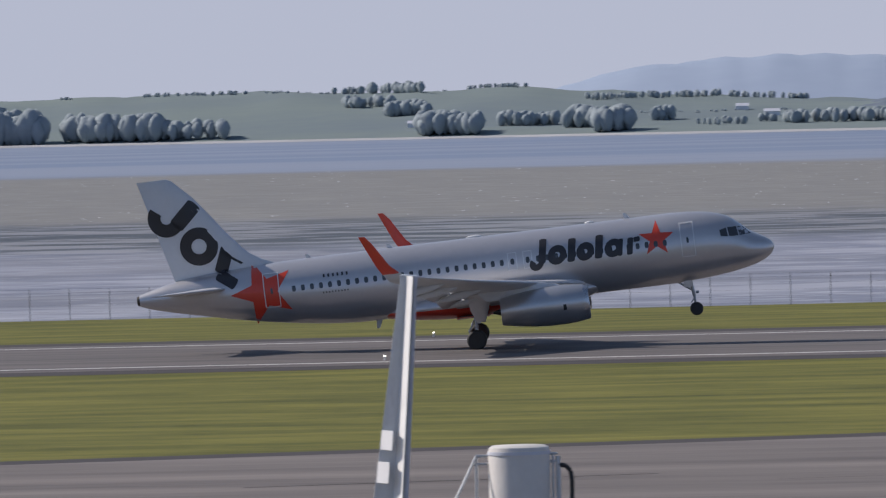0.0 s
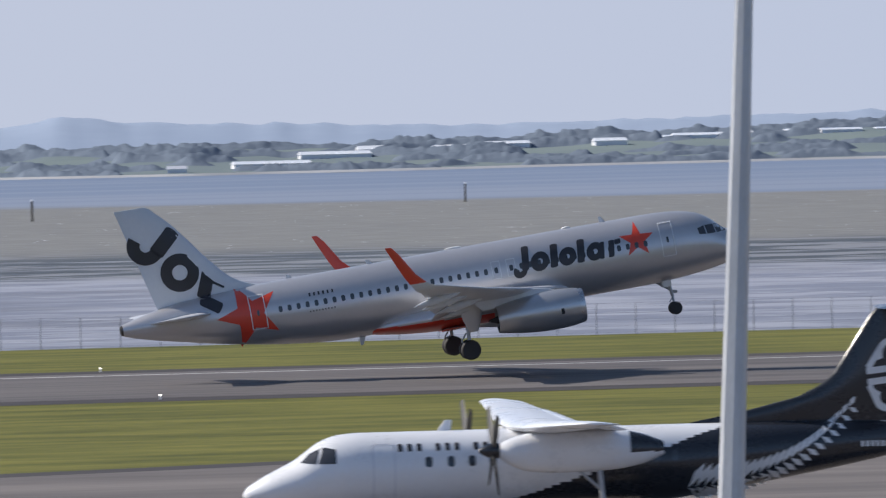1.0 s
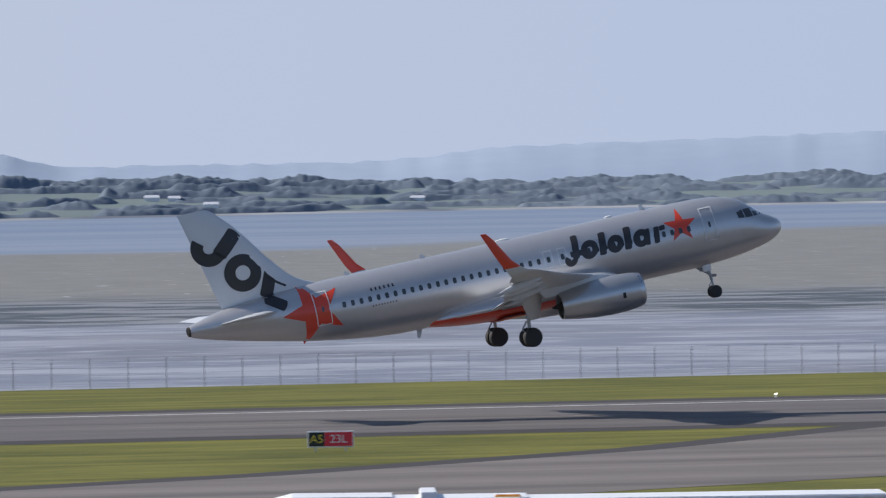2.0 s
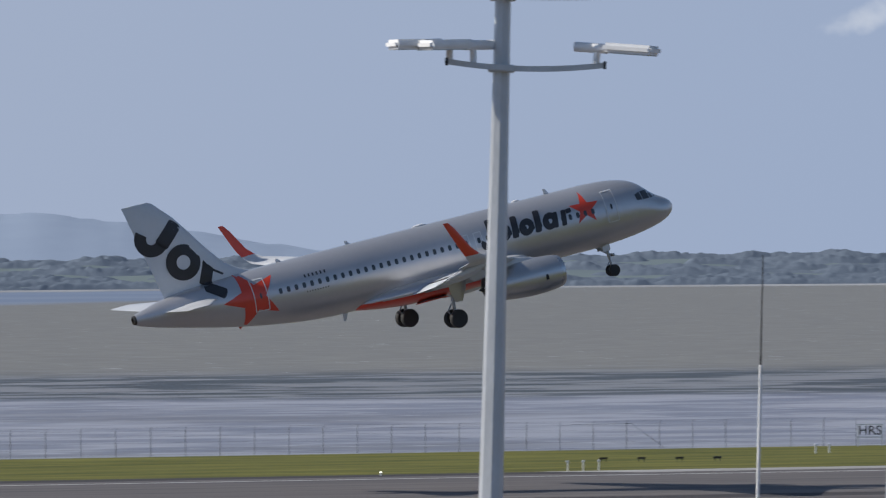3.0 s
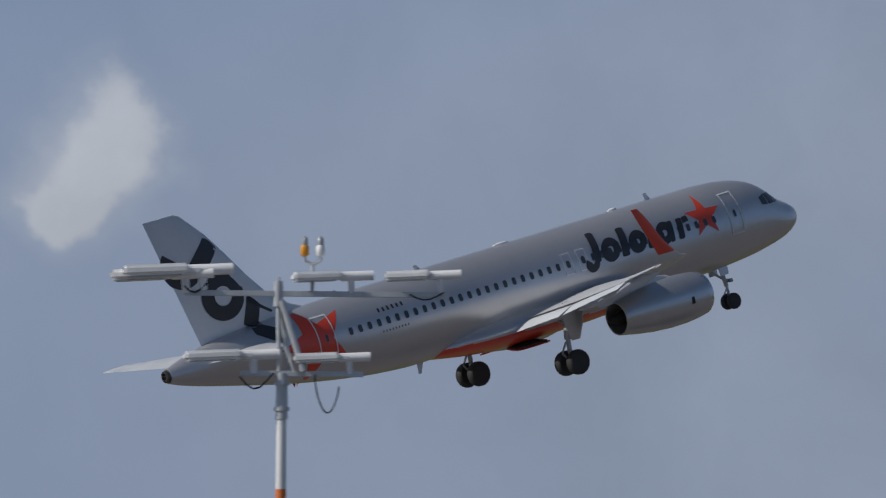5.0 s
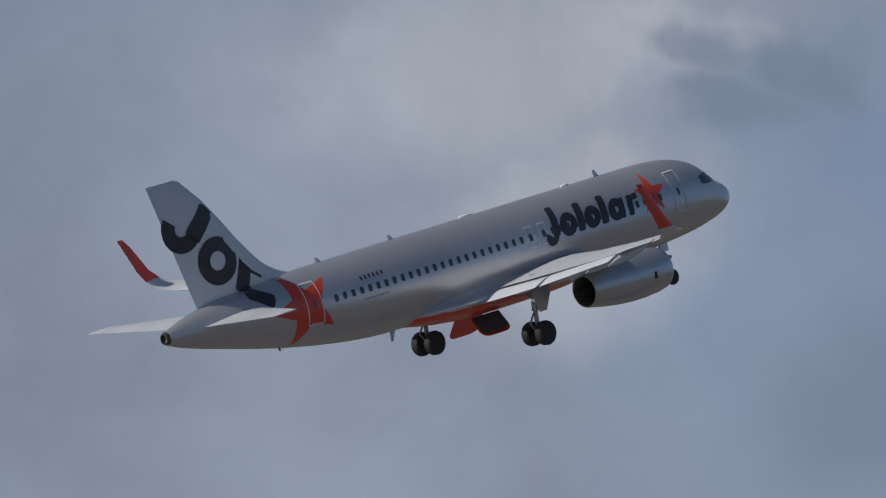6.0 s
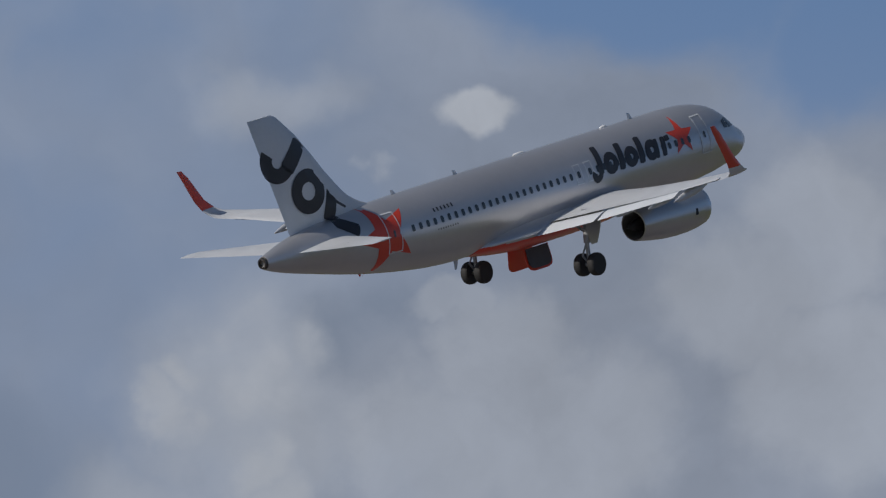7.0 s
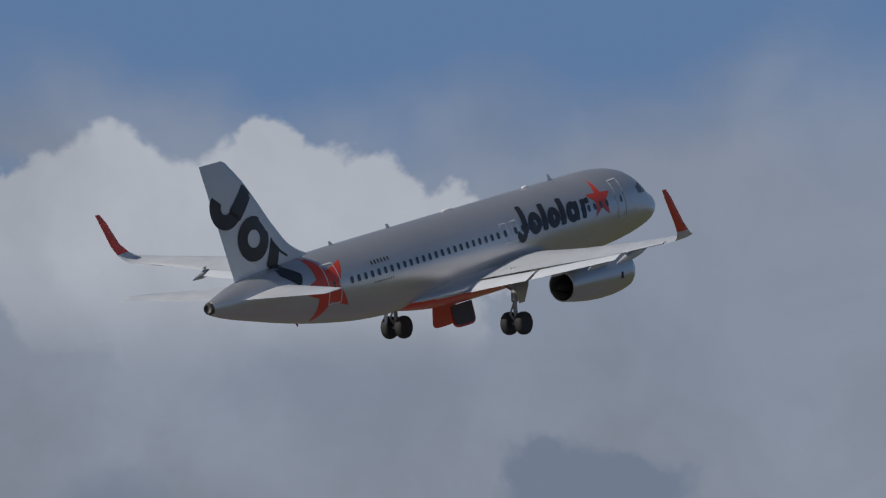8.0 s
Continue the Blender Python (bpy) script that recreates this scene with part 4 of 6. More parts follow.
        part("pylon", foil_loft([(B(12.1, ey, -1.35), B(17.0, ey, -1.55), 0.20, (0, 1, 0)), (B(12.9, ey, -0.95), B(17.5, ey, -1.0), 0.20, (0, 1, 0)), (B(14.2, ey, -0.72), B(18.0, ey, -0.85), 0.16, (0, 1, 0))]), WING_GREY, eng)
        part("service_panel", boxes([(17.7 - 12.62, 17.7 - 12.42, ey + side * 1.13 - 0.02, ey + side * 1.13 + 0.02, ez - 0.28, ez + 0.06)], 0.01), DARK, eng)
        # main gear
        y = side * 3.8
        gear = part("main_gear", tubes([((17.7 - 17.35, side * 3.7, -1.0), (17.7 - 17.8, y, -2.65), 0.20, 0.17), ((17.7 - 17.8, y, -2.65), (17.7 - 17.88, y, -3.75), 0.11), ((17.7 - 17.88, y - 0.55, -3.74), (17.7 - 17.88, y + 0.55, -3.74), 0.09),
                                        ((17.7 - 17.5, y - side * 0.1, -2.2), (17.7 - 17.3, side * 2.2, -1.4), 0.08), ((17.7 - 17.95, y, -2.75), (17.7 - 18.3, y, -3.2), 0.05), ((17.7 - 18.3, y, -3.2), (17.7 - 18.0, y, -3.6), 0.05)], 14), STRUT, jet, "grey main landing gear strut")
        part("gear_leg_door", foil_loft([(B(16.75, side * 4.25, -1.05), B(18.15, side * 4.25, -1.05), 0.05, (0, 1, 0)), (B(16.95, side * 4.15, -2.0), B(18.05, side * 4.15, -2.0), 0.05, (0, 1, 0)), (B(17.25, side * 4.02, -2.75), B(17.75, side * 4.02, -2.75), 0.04, (0, 1, 0))]), SILVER, gear, "silver gear leg door")
        for o in (-0.45, 0.45):
            build_wheel(gear, (17.7 - 17.88, y + o, -3.74), 0.585, 0.42)
    # nose gear
    gear = part("nose_gear", tubes([((17.7 - 5.15, 0, -1.8), (17.7 - 5.0, 0, -2.95), 0.11, 0.10), ((17.7 - 5.0, 0, -2.95), (17.7 - 4.96, 0, -3.70), 0.07), ((17.7 - 4.96, -0.33, -3.68), (17.7 - 4.96, 0.33, -3.68), 0.06),
                                    ((17.7 - 5.05, 0, -2.6), (17.7 - 6.0, 0, -1.9), 0.06), ((17.7 - 4.9, -0.16, -2.7), (17.7 - 4.72, -0.16, -2.72), 0.09), ((17.7 - 4.9, 0.16, -2.7), (17.7 - 4.72, 0.16, -2.72), 0.09), ((17.7 - 5.0, 0, -3.0), (17.7 - 5.25, 0, -3.3), 0.04)], 12), STRUT, jet, "grey nose gear strut")
    for o in (-0.24, 0.24):
        build_wheel(gear, (17.7 - 4.96, o, -3.68), 0.385, 0.22)
    for o in (-0.42, 0.42):
        part("nose_gear_door", boxes([(17.7 - 5.55, 17.7 - 5.02, o - 0.02, o + 0.02, -2.36, -1.9)], 0.015), SILVER, gear)
    # belly fairing, red below
    rows = [(10.6, -1.2, -2.02, 1.2), (11.6, -0.95, -2.32, 1.9), (13.0, -0.8, -2.50, 2.2), (16.0, -0.75, -2.56, 2.32), (19.0, -0.8, -2.54, 2.28), (20.8, -0.95, -2.40, 2.1), (22.2, -1.2, -2.20, 1.6), (23.0, -1.5, -2.06, 0.9)]
    fair = Hull(rows, 17.7)
    bm = fair.mesh(np.linspace(10.6, 23.0, 64), 72)
    for f in bm.faces:
        c = f.calc_center_median()
        s = 17.7 - c.x
        if s > 13.2 and c.z < -1.80 - (20.5 - s) * 0.035:
            f.material_index = 1
    part("belly_fairing", bm, [SILVER, RED], jet, "silver belly fairing, red along the keel")
    # aerials and beacons on the back
    for s, h in ((8.2, 0.34), (22.2, 0.24), (27.0, 0.22)):
        part("aerial", foil_loft([(B(s, 0, JET.top(s) - 0.03), B(s + 0.36, 0, JET.top(s) - 0.03), 0.03, (0, 1, 0)), (B(s + 0.22, 0, JET.top(s) + h), B(s + 0.40, 0, JET.top(s) + h), 0.015, (0, 1, 0))]), FIN_WHITE, jet)
    for s, l in ((10.6, 0.28), (17.4, 0.5)):
        bm = revolve([(-l, 0.02), (-l * 0.7, 0.08), (0, 0.11), (l * 0.7, 0.08), (l, 0.02)], "x", 12, B(s, 0, 2.08))
        part("roof_dome", bm, SIGN_WHITE, jet, "small white roof dome")
    part("belly_aerial", foil_loft([(B(23.3, 0, -2.0), B(23.7, 0, -2.0), 0.03, (0, 1, 0)), (B(23.55, 0, -2.55), B(23.72, 0, -2.55), 0.015, (0, 1, 0))]), WING_GREY, jet)
    # gear bay doors, hinged along the keel
    doors = []
    for side in (-1, 1):
        bm = rounded_panel(side, 1.0, -0.05, 0.0)
        d = part("gear_bay_door", bm, RED, jet, "red gear bay door hinged at the keel")
        part("door_lining", rounded_panel(side, 0.9, 0.0, 0.05), STRUT_DARK, d, "dark inner side of the door")
        doors.append((d, side))
    return jet, doors


airliner, bay_doors = build_airliner()


# ---- the turboprop on the taxiway ----
PROP = Hull([(0, -0.76, -0.80, 0.03), (0.1, -0.56, -0.97, 0.24), (0.4, -0.34, -1.08, 0.48), (1.1, 0.05, -1.19, 0.83), (1.9, 0.45, -1.26, 1.06), (2.3, 0.74, -1.29, 1.14), (2.8, 1.08, -1.31, 1.22), (3.4, 1.28, -1.31, 1.30),
             (4.2, 1.345, -1.345, 1.345), (15.0, 1.345, -1.345, 1.345), (17.0, 1.345, -1.10, 1.28), (20.0, 1.36, -0.62, 1.0), (22.8, 1.28, -0.10, 0.58), (24.2, 1.05, 0.22, 0.25)], 12.0)
T_LE = curve_of([1.1, 1.4, 1.75, 2.2, 2.6, 3.0, 5.3, 5.5], [15.2, 16.3, 18.2, 20.1, 20.9, 21.4, 23.0, 23.3])
T_TE = curve_of([0.8, 5.5], [24.0, 25.5])
T_HALF = curve_of([1.1, 1.75, 3.0, 5.5], [0.08, 0.16, 0.24, 0.14])


def C(s, y, z):
    return Vector((12.0 - s, y, z))


def black_from(z):
    return 9.4 + (z + 1.2) * 3.2


def build_turboprop():
    ac = root("turboprop", "white turboprop airliner with a black tail and white fern, taxiing", "aircraft")
    bm = PROP.mesh(sorted(set([0, 0.04, 0.1, 0.2, 0.35, 0.55, 0.8] + list(np.arange(1.0, 4.3, 0.2)) + list(np.arange(4.4, 9, 1.2)) + list(np.arange(9, 24.2, 0.14)) + [24.2])), 72)
    for f in bm.faces:
        c = f.calc_center_median()
        if 12 - c.x > black_from(c.z):
            f.material_index = 1
    part("fuselage", bm, [BODY_WHITE, BLACK_PAINT], ac, "white fuselage, black from the wing aft")
    skin = lambda side: PROP.skin(side, 0.014)
    s = 6.5
    def pane(s):
        return [[(s + 0.13 * math.copysign(abs(math.cos(a)) ** 0.6, math.cos(a)), 0.28 + 0.19 * math.copysign(abs(math.sin(a)) ** 0.6, math.sin(a))) for a in (k * math.tau / 12 for k in range(12))]]
    for side in (-1, 1):
        for s in (6.55, 7.35, 8.1, 8.85, 9.6, 10.35, 11.1, 11.85, 12.6, 13.35, 14.75, 15.4):
            part("cabin_window", decal(pane(s), PROP.skin(side, 0.014), 0.2), PANE, ac)
        part("cabin_door", decal(frame_polys(4.55, 5.35, -1.0, 0.95, 0.03), PROP.skin(side, 0.014), 0.25), CLAD_GREY, ac)
        for q in ([(2.02, 0.34), (2.55, 0.30), (2.72, 0.84), (2.35, 0.66)], [(2.62, 0.30), (3.25, 0.30), (3.25, 0.80), (2.82, 0.88)]):
            part("windscreen_pane", decal([q], PROP.skin(side, 0.014), 0.2), PANE, ac)
        for k in range(11):
            if k != 3 and k != 7:
                part("name_mark", decal([bar((5.55 + k * 0.34, 0.93), (5.55 + k * 0.34, 0.66), 0.16)], PROP.skin(side, 0.014), 0.2), NAVY, ac)
        # fern: pairs of leaflets along a curved rib
        for k in range(22):
            u = k / 21
            s0, z0 = 15.9 + 6.0 * u, -0.92 + 0.35 * u + 2.35 * u ** 2.4
            ln = 1.05 * (1 - 0.55 * u)
            ds, dz = 0.50, 0.86
            for f in (1, -1):
                tip = (s0 + ln * (0.55 if f > 0 else 0.75), z0 + f * ln * (0.85 if f > 0 else 0.42))
                w = 0.15 * (1 - 0.4 * u)
                nx, nz = -(tip[1] - z0), tip[0] - s0
                q = math.hypot(nx, nz)
                mid = (s0 * 0.45 + tip[0] * 0.55 + nx / q * w, z0 * 0.45 + tip[1] * 0.55 + nz / q * w)
                mid2 = (s0 * 0.45 + tip[0] * 0.55 - nx / q * w, z0 * 0.45 + tip[1] * 0.55 - nz / q * w)

                def place(a, b, side=side):
                    h = PROP.half(a, b) if PROP.bot(a) < b < PROP.top(a) else 0.0
                    t = T_HALF(b) * foil_half(min(1, max(0, (a - T_LE(b)) / (T_TE(b) - T_LE(b))))) if b > 1.1 else 0.0
                    return (12 - a, side * (max(h, t) + 0.02), b)
                part("fern_leaflet", decal([[(s0, z0), mid, tip, mid2]], place, 0.3), SIGN_WHITE, ac)
    # fin, tailplane
    zs = [1.1, 1.4, 1.75, 2.2, 2.6, 3.0, 4.2, 5.1, 5.3]
    fin = part("tail_fin", foil_loft([(C(T_LE(z), 0, z), C(T_TE(z), 0, z), T_HALF(z), (0, 1, 0)) for z in zs]), BLACK_PAINT, ac, "tall black tail fin")
    def fin_place(side):
        return lambda s, z: (12 - s, side * (T_HALF(z) * foil_half(min(1, max(0, (s - T_LE(z)) / (T_TE(z) - T_LE(z))))) * (1 if side > 0 else 0.74) + 0.03), z)
    for side in (-1, 1):
        for m in (arc(23.55, 3.65, 0.62, 0.40, 0, 200, 14), [bar((22.55, 3.05), (24.6, 3.25), 0.24)], [bar((22.60, 2.65), (24.5, 2.85), 0.24)], [bar((22.62, 3.16), (23.12, 3.92), 0.22)], [bar((22.66, 2.56), (22.95, 1.95), 0.22)], arc(23.35, 2.12, 0.55, 0.30, 150, 400, 14)):
            part("tail_mark", decal(m, fin_place(side), 0.2), SIGN_WHITE, fin, "white curled shape on the fin")
        part("rudder_line", decal([[(23.1, 1.21), (24.1, 1.11), (24.1, 1.17), (23.1, 1.27)]], fin_place(side), 0.3), SIGN_WHITE, fin)
        for k in range(6):
            part("registration_mark", decal([bar((22.3 + k * 0.19, 0.58), (22.3 + k * 0.19, 0.36), 0.12)], lambda s, z, side=side: (12 - s, side * (max(PROP.half(s, z), 0.16) + 0.03), z), 0.2), SIGN_WHITE, fin)
        part("tailplane", foil_loft([(C(23.1, 0, 5.28), C(25.2, 0, 5.28), 0.14, (0, 0, 1)), (C(23.5, side * 3.5, 5.30), C(24.8, side * 3.5, 5.30), 0.07, (0, 0, 1)), (C(23.8, side * 3.6, 5.30), C(24.7, side * 3.6, 5.30), 0.03, (0, 0, 1))]), BLACK_PAINT, ac, "black tailplane on top of the fin")
        wing = part("wing", foil_loft([(C(9.5, 0, 1.42), C(12.5, 0, 1.36), 0.30, (0, 0, 1)), (C(9.6, side * 4.2, 1.50), C(12.4, side * 4.2, 1.42), 0.27, (0, 0, 1)), (C(10.2, side * 13.4, 1.90), C(11.8, side * 13.4, 1.86), 0.12, (0, 0, 1)), (C(10.6, side * 13.7, 1.92), C(11.7, side * 13.7, 1.88), 0.04, (0, 0, 1))]), BODY_WHITE, ac, "white high wing")
        part("flap", foil_loft([(C(12.2, side * 1.5, 1.38), C(13.0, side * 1.5, 1.20), 0.07, (0, 0, 1)), (C(11.9, side * 9.5, 1.68), C(12.6, side * 9.5, 1.52), 0.05, (0, 0, 1))]), BODY_WHITE, wing)
        yc = side * 3.95
        nac = Hull([(8.75, 0.95, 0.45, 0.28), (9.1, 1.12, 0.20, 0.48), (9.8, 1.30, -0.05, 0.56), (11.0, 1.42, -0.12, 0.58), (12.6, 1.40, -0.08, 0.58), (13.8, 1.20, 0.10, 0.50), (14.6, 0.90, 0.42, 0.25)], 12.0)
        bm = nac.mesh(np.linspace(8.75, 14.6, 34), 36)
        bmesh.ops.translate(bm, vec=(0, yc, 0), verts=bm.verts)
        for f in bm.faces:
            c = f.calc_center_median()
            if 12 - c.x > 13.3 and c.z > 0.55:
                f.material_index = 1
        eng = part("engine", bm, [BODY_WHITE, BLACK_PAINT], ac, "white engine nacelle with a black stripe")
        part("gear_leg", tubes([((12 - 12.3, yc, 0.0), (12 - 12.5, yc, -2.0), 0.10), ((12 - 12.5, yc - 0.35, -2.05), (12 - 12.5, yc + 0.35, -2.05), 0.06), ((12 - 12.4, yc, -0.8), (12 - 11.5, yc, 0.0), 0.06)], 10), STRUT, ac)
        for o in (-0.24, 0.24):
            build_wheel(eng, (12 - 12.5, yc + o, -2.05), 0.42, 0.26)
    part("nose_gear", tubes([((12 - 2.3, 0, -1.1), (12 - 2.2, 0, -2.15), 0.07), ((12 - 2.2, -0.22, -2.15), (12 - 2.2, 0.22, -2.15), 0.05)], 10), STRUT, ac)
    for o in (-0.17, 0.17):
        build_wheel(ac, (12 - 2.2, o, -2.15), 0.30, 0.18)
    part("aerial", foil_loft([(C(7.0, 0, 1.32), C(7.5, 0, 1.32), 0.03, (0, 1, 0)), (C(7.3, 0, 1.72), C(7.55, 0, 1.72), 0.015, (0, 1, 0))]), BODY_WHITE, ac)
    props = []
    for side in (-1, 1):
        hub = part("propeller", revolve([(0.55, 0.02), (0.45, 0.12), (0.2, 0.24), (-0.05, 0.28), (-0.2, 0.27)], "x", 20), BLACK_PAINT, ac, "dark four-bladed propeller")
        for k in range(4):
            a = k * math.pi / 2
            d, e = Vector((0, math.cos(a), math.sin(a))), Vector((0.45, -math.sin(a) * 0.9, math.cos(a) * 0.9))
            part("blade", foil_loft([(d * 0.2 + e * 0.10, d * 0.2 - e * 0.10, 0.05, (1, 0, 0)), (d * 1.0 + e * 0.17, d * 1.0 - e * 0.17, 0.03, (1, 0, 0)), (d * 1.9 + e * 0.12, d * 1.9 - e * 0.12, 0.015, (1, 0, 0)), (d * 1.98 + e * 0.05, d * 1.98 - e * 0.05, 0.01, (1, 0, 0))]), BLACK_RUBBER, hub)
        props.append((hub, side))
    return ac, props


turboprop, propellers = build_turboprop()


# ---- things on the apron and the airfield ----
def flood_head(bm_case, bm_glass, at, facing, size=1.0):
    """A flat floodlight housing on a short stub, its glass to the ground; facing: degrees about z."""
    m = Matrix.Translation(at) @ Matrix.Rotation(radians(facing), 4, "Z") @ Matrix.Rotation(radians(3), 4, "Y") @ Matrix.Diagonal((size, size, 1.0 + 0.5 * (size - 1), 1))
    b = bmesh.new()
    box(b, 0.18, 1.10, -0.30, 0.30, 0.20, 0.37, 0.05)
    box(b, 0.0, 0.35, -0.10, 0.10, 0.20, 0.32, 0.03)
    tube(b, (-0.42, 0, 0.26), (0.2, 0, 0.26), 0.09, n=14)
    tube(b, (0, 0, -0.05), (0, 0, 0.30), 0.06, n=12)
    b.transform(m)
    g = bmesh.new()
    box(g, 0.30, 1.04, -0.25, 0.25, 0.185, 0.20)
    g.transform(m)
    for src, dst in ((b, bm_case), (g, bm_glass)):
        me = bpy.data.meshes.new("tmp")
        src.to_mesh(me)
        dst.from_mesh(me)
        bpy.data.meshes.remove(me)
        src.free()


def build_flood_pole(m, lean, along):
    pole = root("floodlight_pole", "tall galvanised steel floodlight pole on the apron", "light pole", m, "apron floodlight poles")
    part("pole", tubes([((0, 0, 0), (0, 0, 19.62), 0.31, 0.135)], 8), GALV, pole, "octagonal galvanised pole", smooth=False)
    part("base_plate", boxes([(-0.5, 0.5, -0.5, 0.5, 0.0, 0.06)], 0.02), GALV, pole)
    for z, x0, x1, heads in ((18.05, -0.97, 1.83, ((-0.92, 200), (-0.50, 215), (1.68, -20))), (19.32, -2.0, 2.65, ((-1.95, 195), (-1.2, 215), (-0.75, 25), (0.55, 155), (2.5, -20)))):
        bm = bmesh.new()
        pts = [Vector((x0 + (x1 - x0) * k / 10, -0.16 - 0.5 * (1 - (2 * k / 10 - 1) ** 2) * 0.3, 0)) for k in range(11)]
        rings = []
        for p in pts:
            lift = 0.10 * ((p.x - (x0 + x1) / 2) / (x1 - x0) * 2) ** 2
            rings.append([p + Vector((0, dy, z + dz + lift)) for dy, dz in ((-0.05, -0.05), (0.05, -0.05), (0.05, 0.05), (-0.05, 0.05))])
        rings_loft(bm, rings)
        arm = part("cross_arm", bm, GALV, pole, "bowed steel cross arm", smooth=False)
        for x in (x0, x1):
            part("end_cap", boxes([(x - 0.03, x + 0.03, -0.22, -0.10, z + 0.03, z + 0.17)], 0.01), BLACK_RUBBER, arm)
        part("clamp", boxes([(-0.24, 0.24, -0.24, 0.2, z - 0.07, z + 0.07)], 0.02), GALV, arm)
        for x, face in heads:
            case, glass = bmesh.new(), bmesh.new()
            flood_head(case, glass, (x, -0.16, z + 0.14), face)
            h = part("floodlight", case, LAMP_CASE, pole, "flat grey floodlight housing")
            part("glass", glass, LAMP_GLASS, h)
    return pole


pole_2 = build_flood_pole(pose(60.0, 137.45, 0, 0, 1.75, -23.8), 0, 0)
copy_thing(pole_2, pose(22.05, 148.35, 0, 0, 2.8, -8.6))


def build_striped_mast():
    mast = root("striped_mast", "orange and white lattice-top light mast with obstruction lamps", "light pole", pose(90.62, 119.55, 0, 0, 0.6, -37.2))
    part("lower_pole", tubes([((0, 0, 0), (0, 0, 6.5), 0.12, 0.11)], 16), WHITE_POLE, mast)
    part("orange_band", tubes([((0, 0, 6.5), (0, 0, 16.86), 0.11, 0.095)], 16), ORANGE_POLE, mast, "orange painted band")
    part("white_band", tubes([((0, 0, 16.86), (0, 0, 18.3), 0.095, 0.085)], 16), WHITE_POLE, mast, "white painted band")
    top = part("head_tube", tubes([((0, 0, 18.1), (0, 0, 18.92), 0.11, 0.10), ((0, 0, 18.25), (0, 0, 18.32), 0.14), ((0, 0, 18.7), (0, 0, 18.76), 0.14), ((-0.05, 0, 18.9), (-0.08, 0, 20.2), 0.045), ((-0.08, 0, 20.1), (-0.08, 0, 20.55), 0.09, 0.08), ((-0.08, 0, 20.5), (-0.08, 0, 20.62), 0.03)], 14), GALV, mast, "grey steel head tube")
    part("brace", tubes([((-0.02, -0.05, 20.2), (0.38, -0.20, 18.95), 0.06), ((-0.02, 0.05, 20.2), (0.12, 0.2, 18.95), 0.05), ((0.05, -0.1, 19.4), (0.22, -0.1, 18.95), 0.03)], 8), GALV, top)
    up = part("upper_arm", boxes([(-1.75, 2.95, -0.06, 0.06, 20.28, 20.38)], 0.01), GALV, mast, "long grey cross arm")
    low = part("lower_arm", boxes([(-0.75, 1.45, -0.06, 0.06, 18.86, 18.96)], 0.01), GALV, mast, "short grey cross arm")
    for x, z, face, size in ((-1.42, 20.54, 184, 1.3), (-1.72, 20.48, 176, 1.2), (1.22, 20.50, 186, 0.95), (2.80, 20.54, 176, 0.9), (-0.5, 19.06, 184, 1.12), (1.2, 19.06, 180, 0.9)):
        case, glass = bmesh.new(), bmesh.new()
        flood_head(case, glass, (x, -0.02, z - 0.1), face, size)
        h = part("floodlight", case, LAMP_CASE, mast, "flat grey floodlight housing")
        part("glass", glass, LAMP_GLASS, h)
    fork = part("lamp_fork", tubes([((0.52, 0, 20.38), (0.52, 0, 20.85), 0.035), ((0.52, 0, 20.85), (0.38, 0, 20.92), 0.03), ((0.52, 0, 20.85), (0.66, 0, 20.92), 0.03), ((0.38, 0, 20.92), (0.38, 0, 21.02), 0.03), ((0.66, 0, 20.92), (0.66, 0, 21.02), 0.03)], 8), GALV, mast)
    for x, mt, lab in ((0.38, AMBER, "amber obstruction lamp"), (0.66, SIGN_WHITE, "white obstruction lamp")):
        lamp = part("obstruction_lamp", revolve([(21.0, 0.05), (21.03, 0.075), (21.16, 0.08), (21.2, 0.06)], "z", 16, (x, 0, 0)), mt, fork, lab)
    part("lens", revolve([(21.2, 0.055), (21.24, 0.06), (21.32, 0.05), (21.36, 0.01)], "z", 14, (0.38, 0, 0)), LAMP_GLASS, fork)
    part("lens", revolve([(21.2, 0.055), (21.24, 0.06), (21.32, 0.05), (21.36, 0.01)], "z", 14, (0.66, 0, 0)), LAMP_GLASS, fork)
    # hanging cable loop and loose leads
    def loop(pts, r):
        bm = bmesh.new()
        for a, b in zip(pts, pts[1:]):
            tube(bm, a, b, r, n=6)
        return bm
    part("cable", loop([(0.80 - 0.22 * math.cos(a) + 0.03 * math.sin(2 * a), -0.08, 18.90 - 0.62 * math.sin(a) ** 0.8 - 0.12 * (a / math.pi)) for a in np.linspace(0.0, math.pi * 0.97, 16)], 0.016), BLACK_RUBBER, mast, "black hanging cable loop")
    part("cable", loop([(-0.75 + 0.12 * k, -0.08, 18.85 - 0.22 * math.sin(k * 0.7)) for k in range(6)], 0.018), BLACK_RUBBER, mast)
    part("cable", loop([(-1.75 + 0.1 * k, -0.08, 20.45 - 0.12 * math.sin(k * 0.9)) for k in range(5)], 0.018), BLACK_RUBBER, mast)
    part("cable", loop([(2.25 + 0.12 * k, -0.08, 20.34 - 0.10 * math.sin(k * 0.7)) for k in range(6)], 0.016), BLACK_RUBBER, mast)


build_striped_mast()


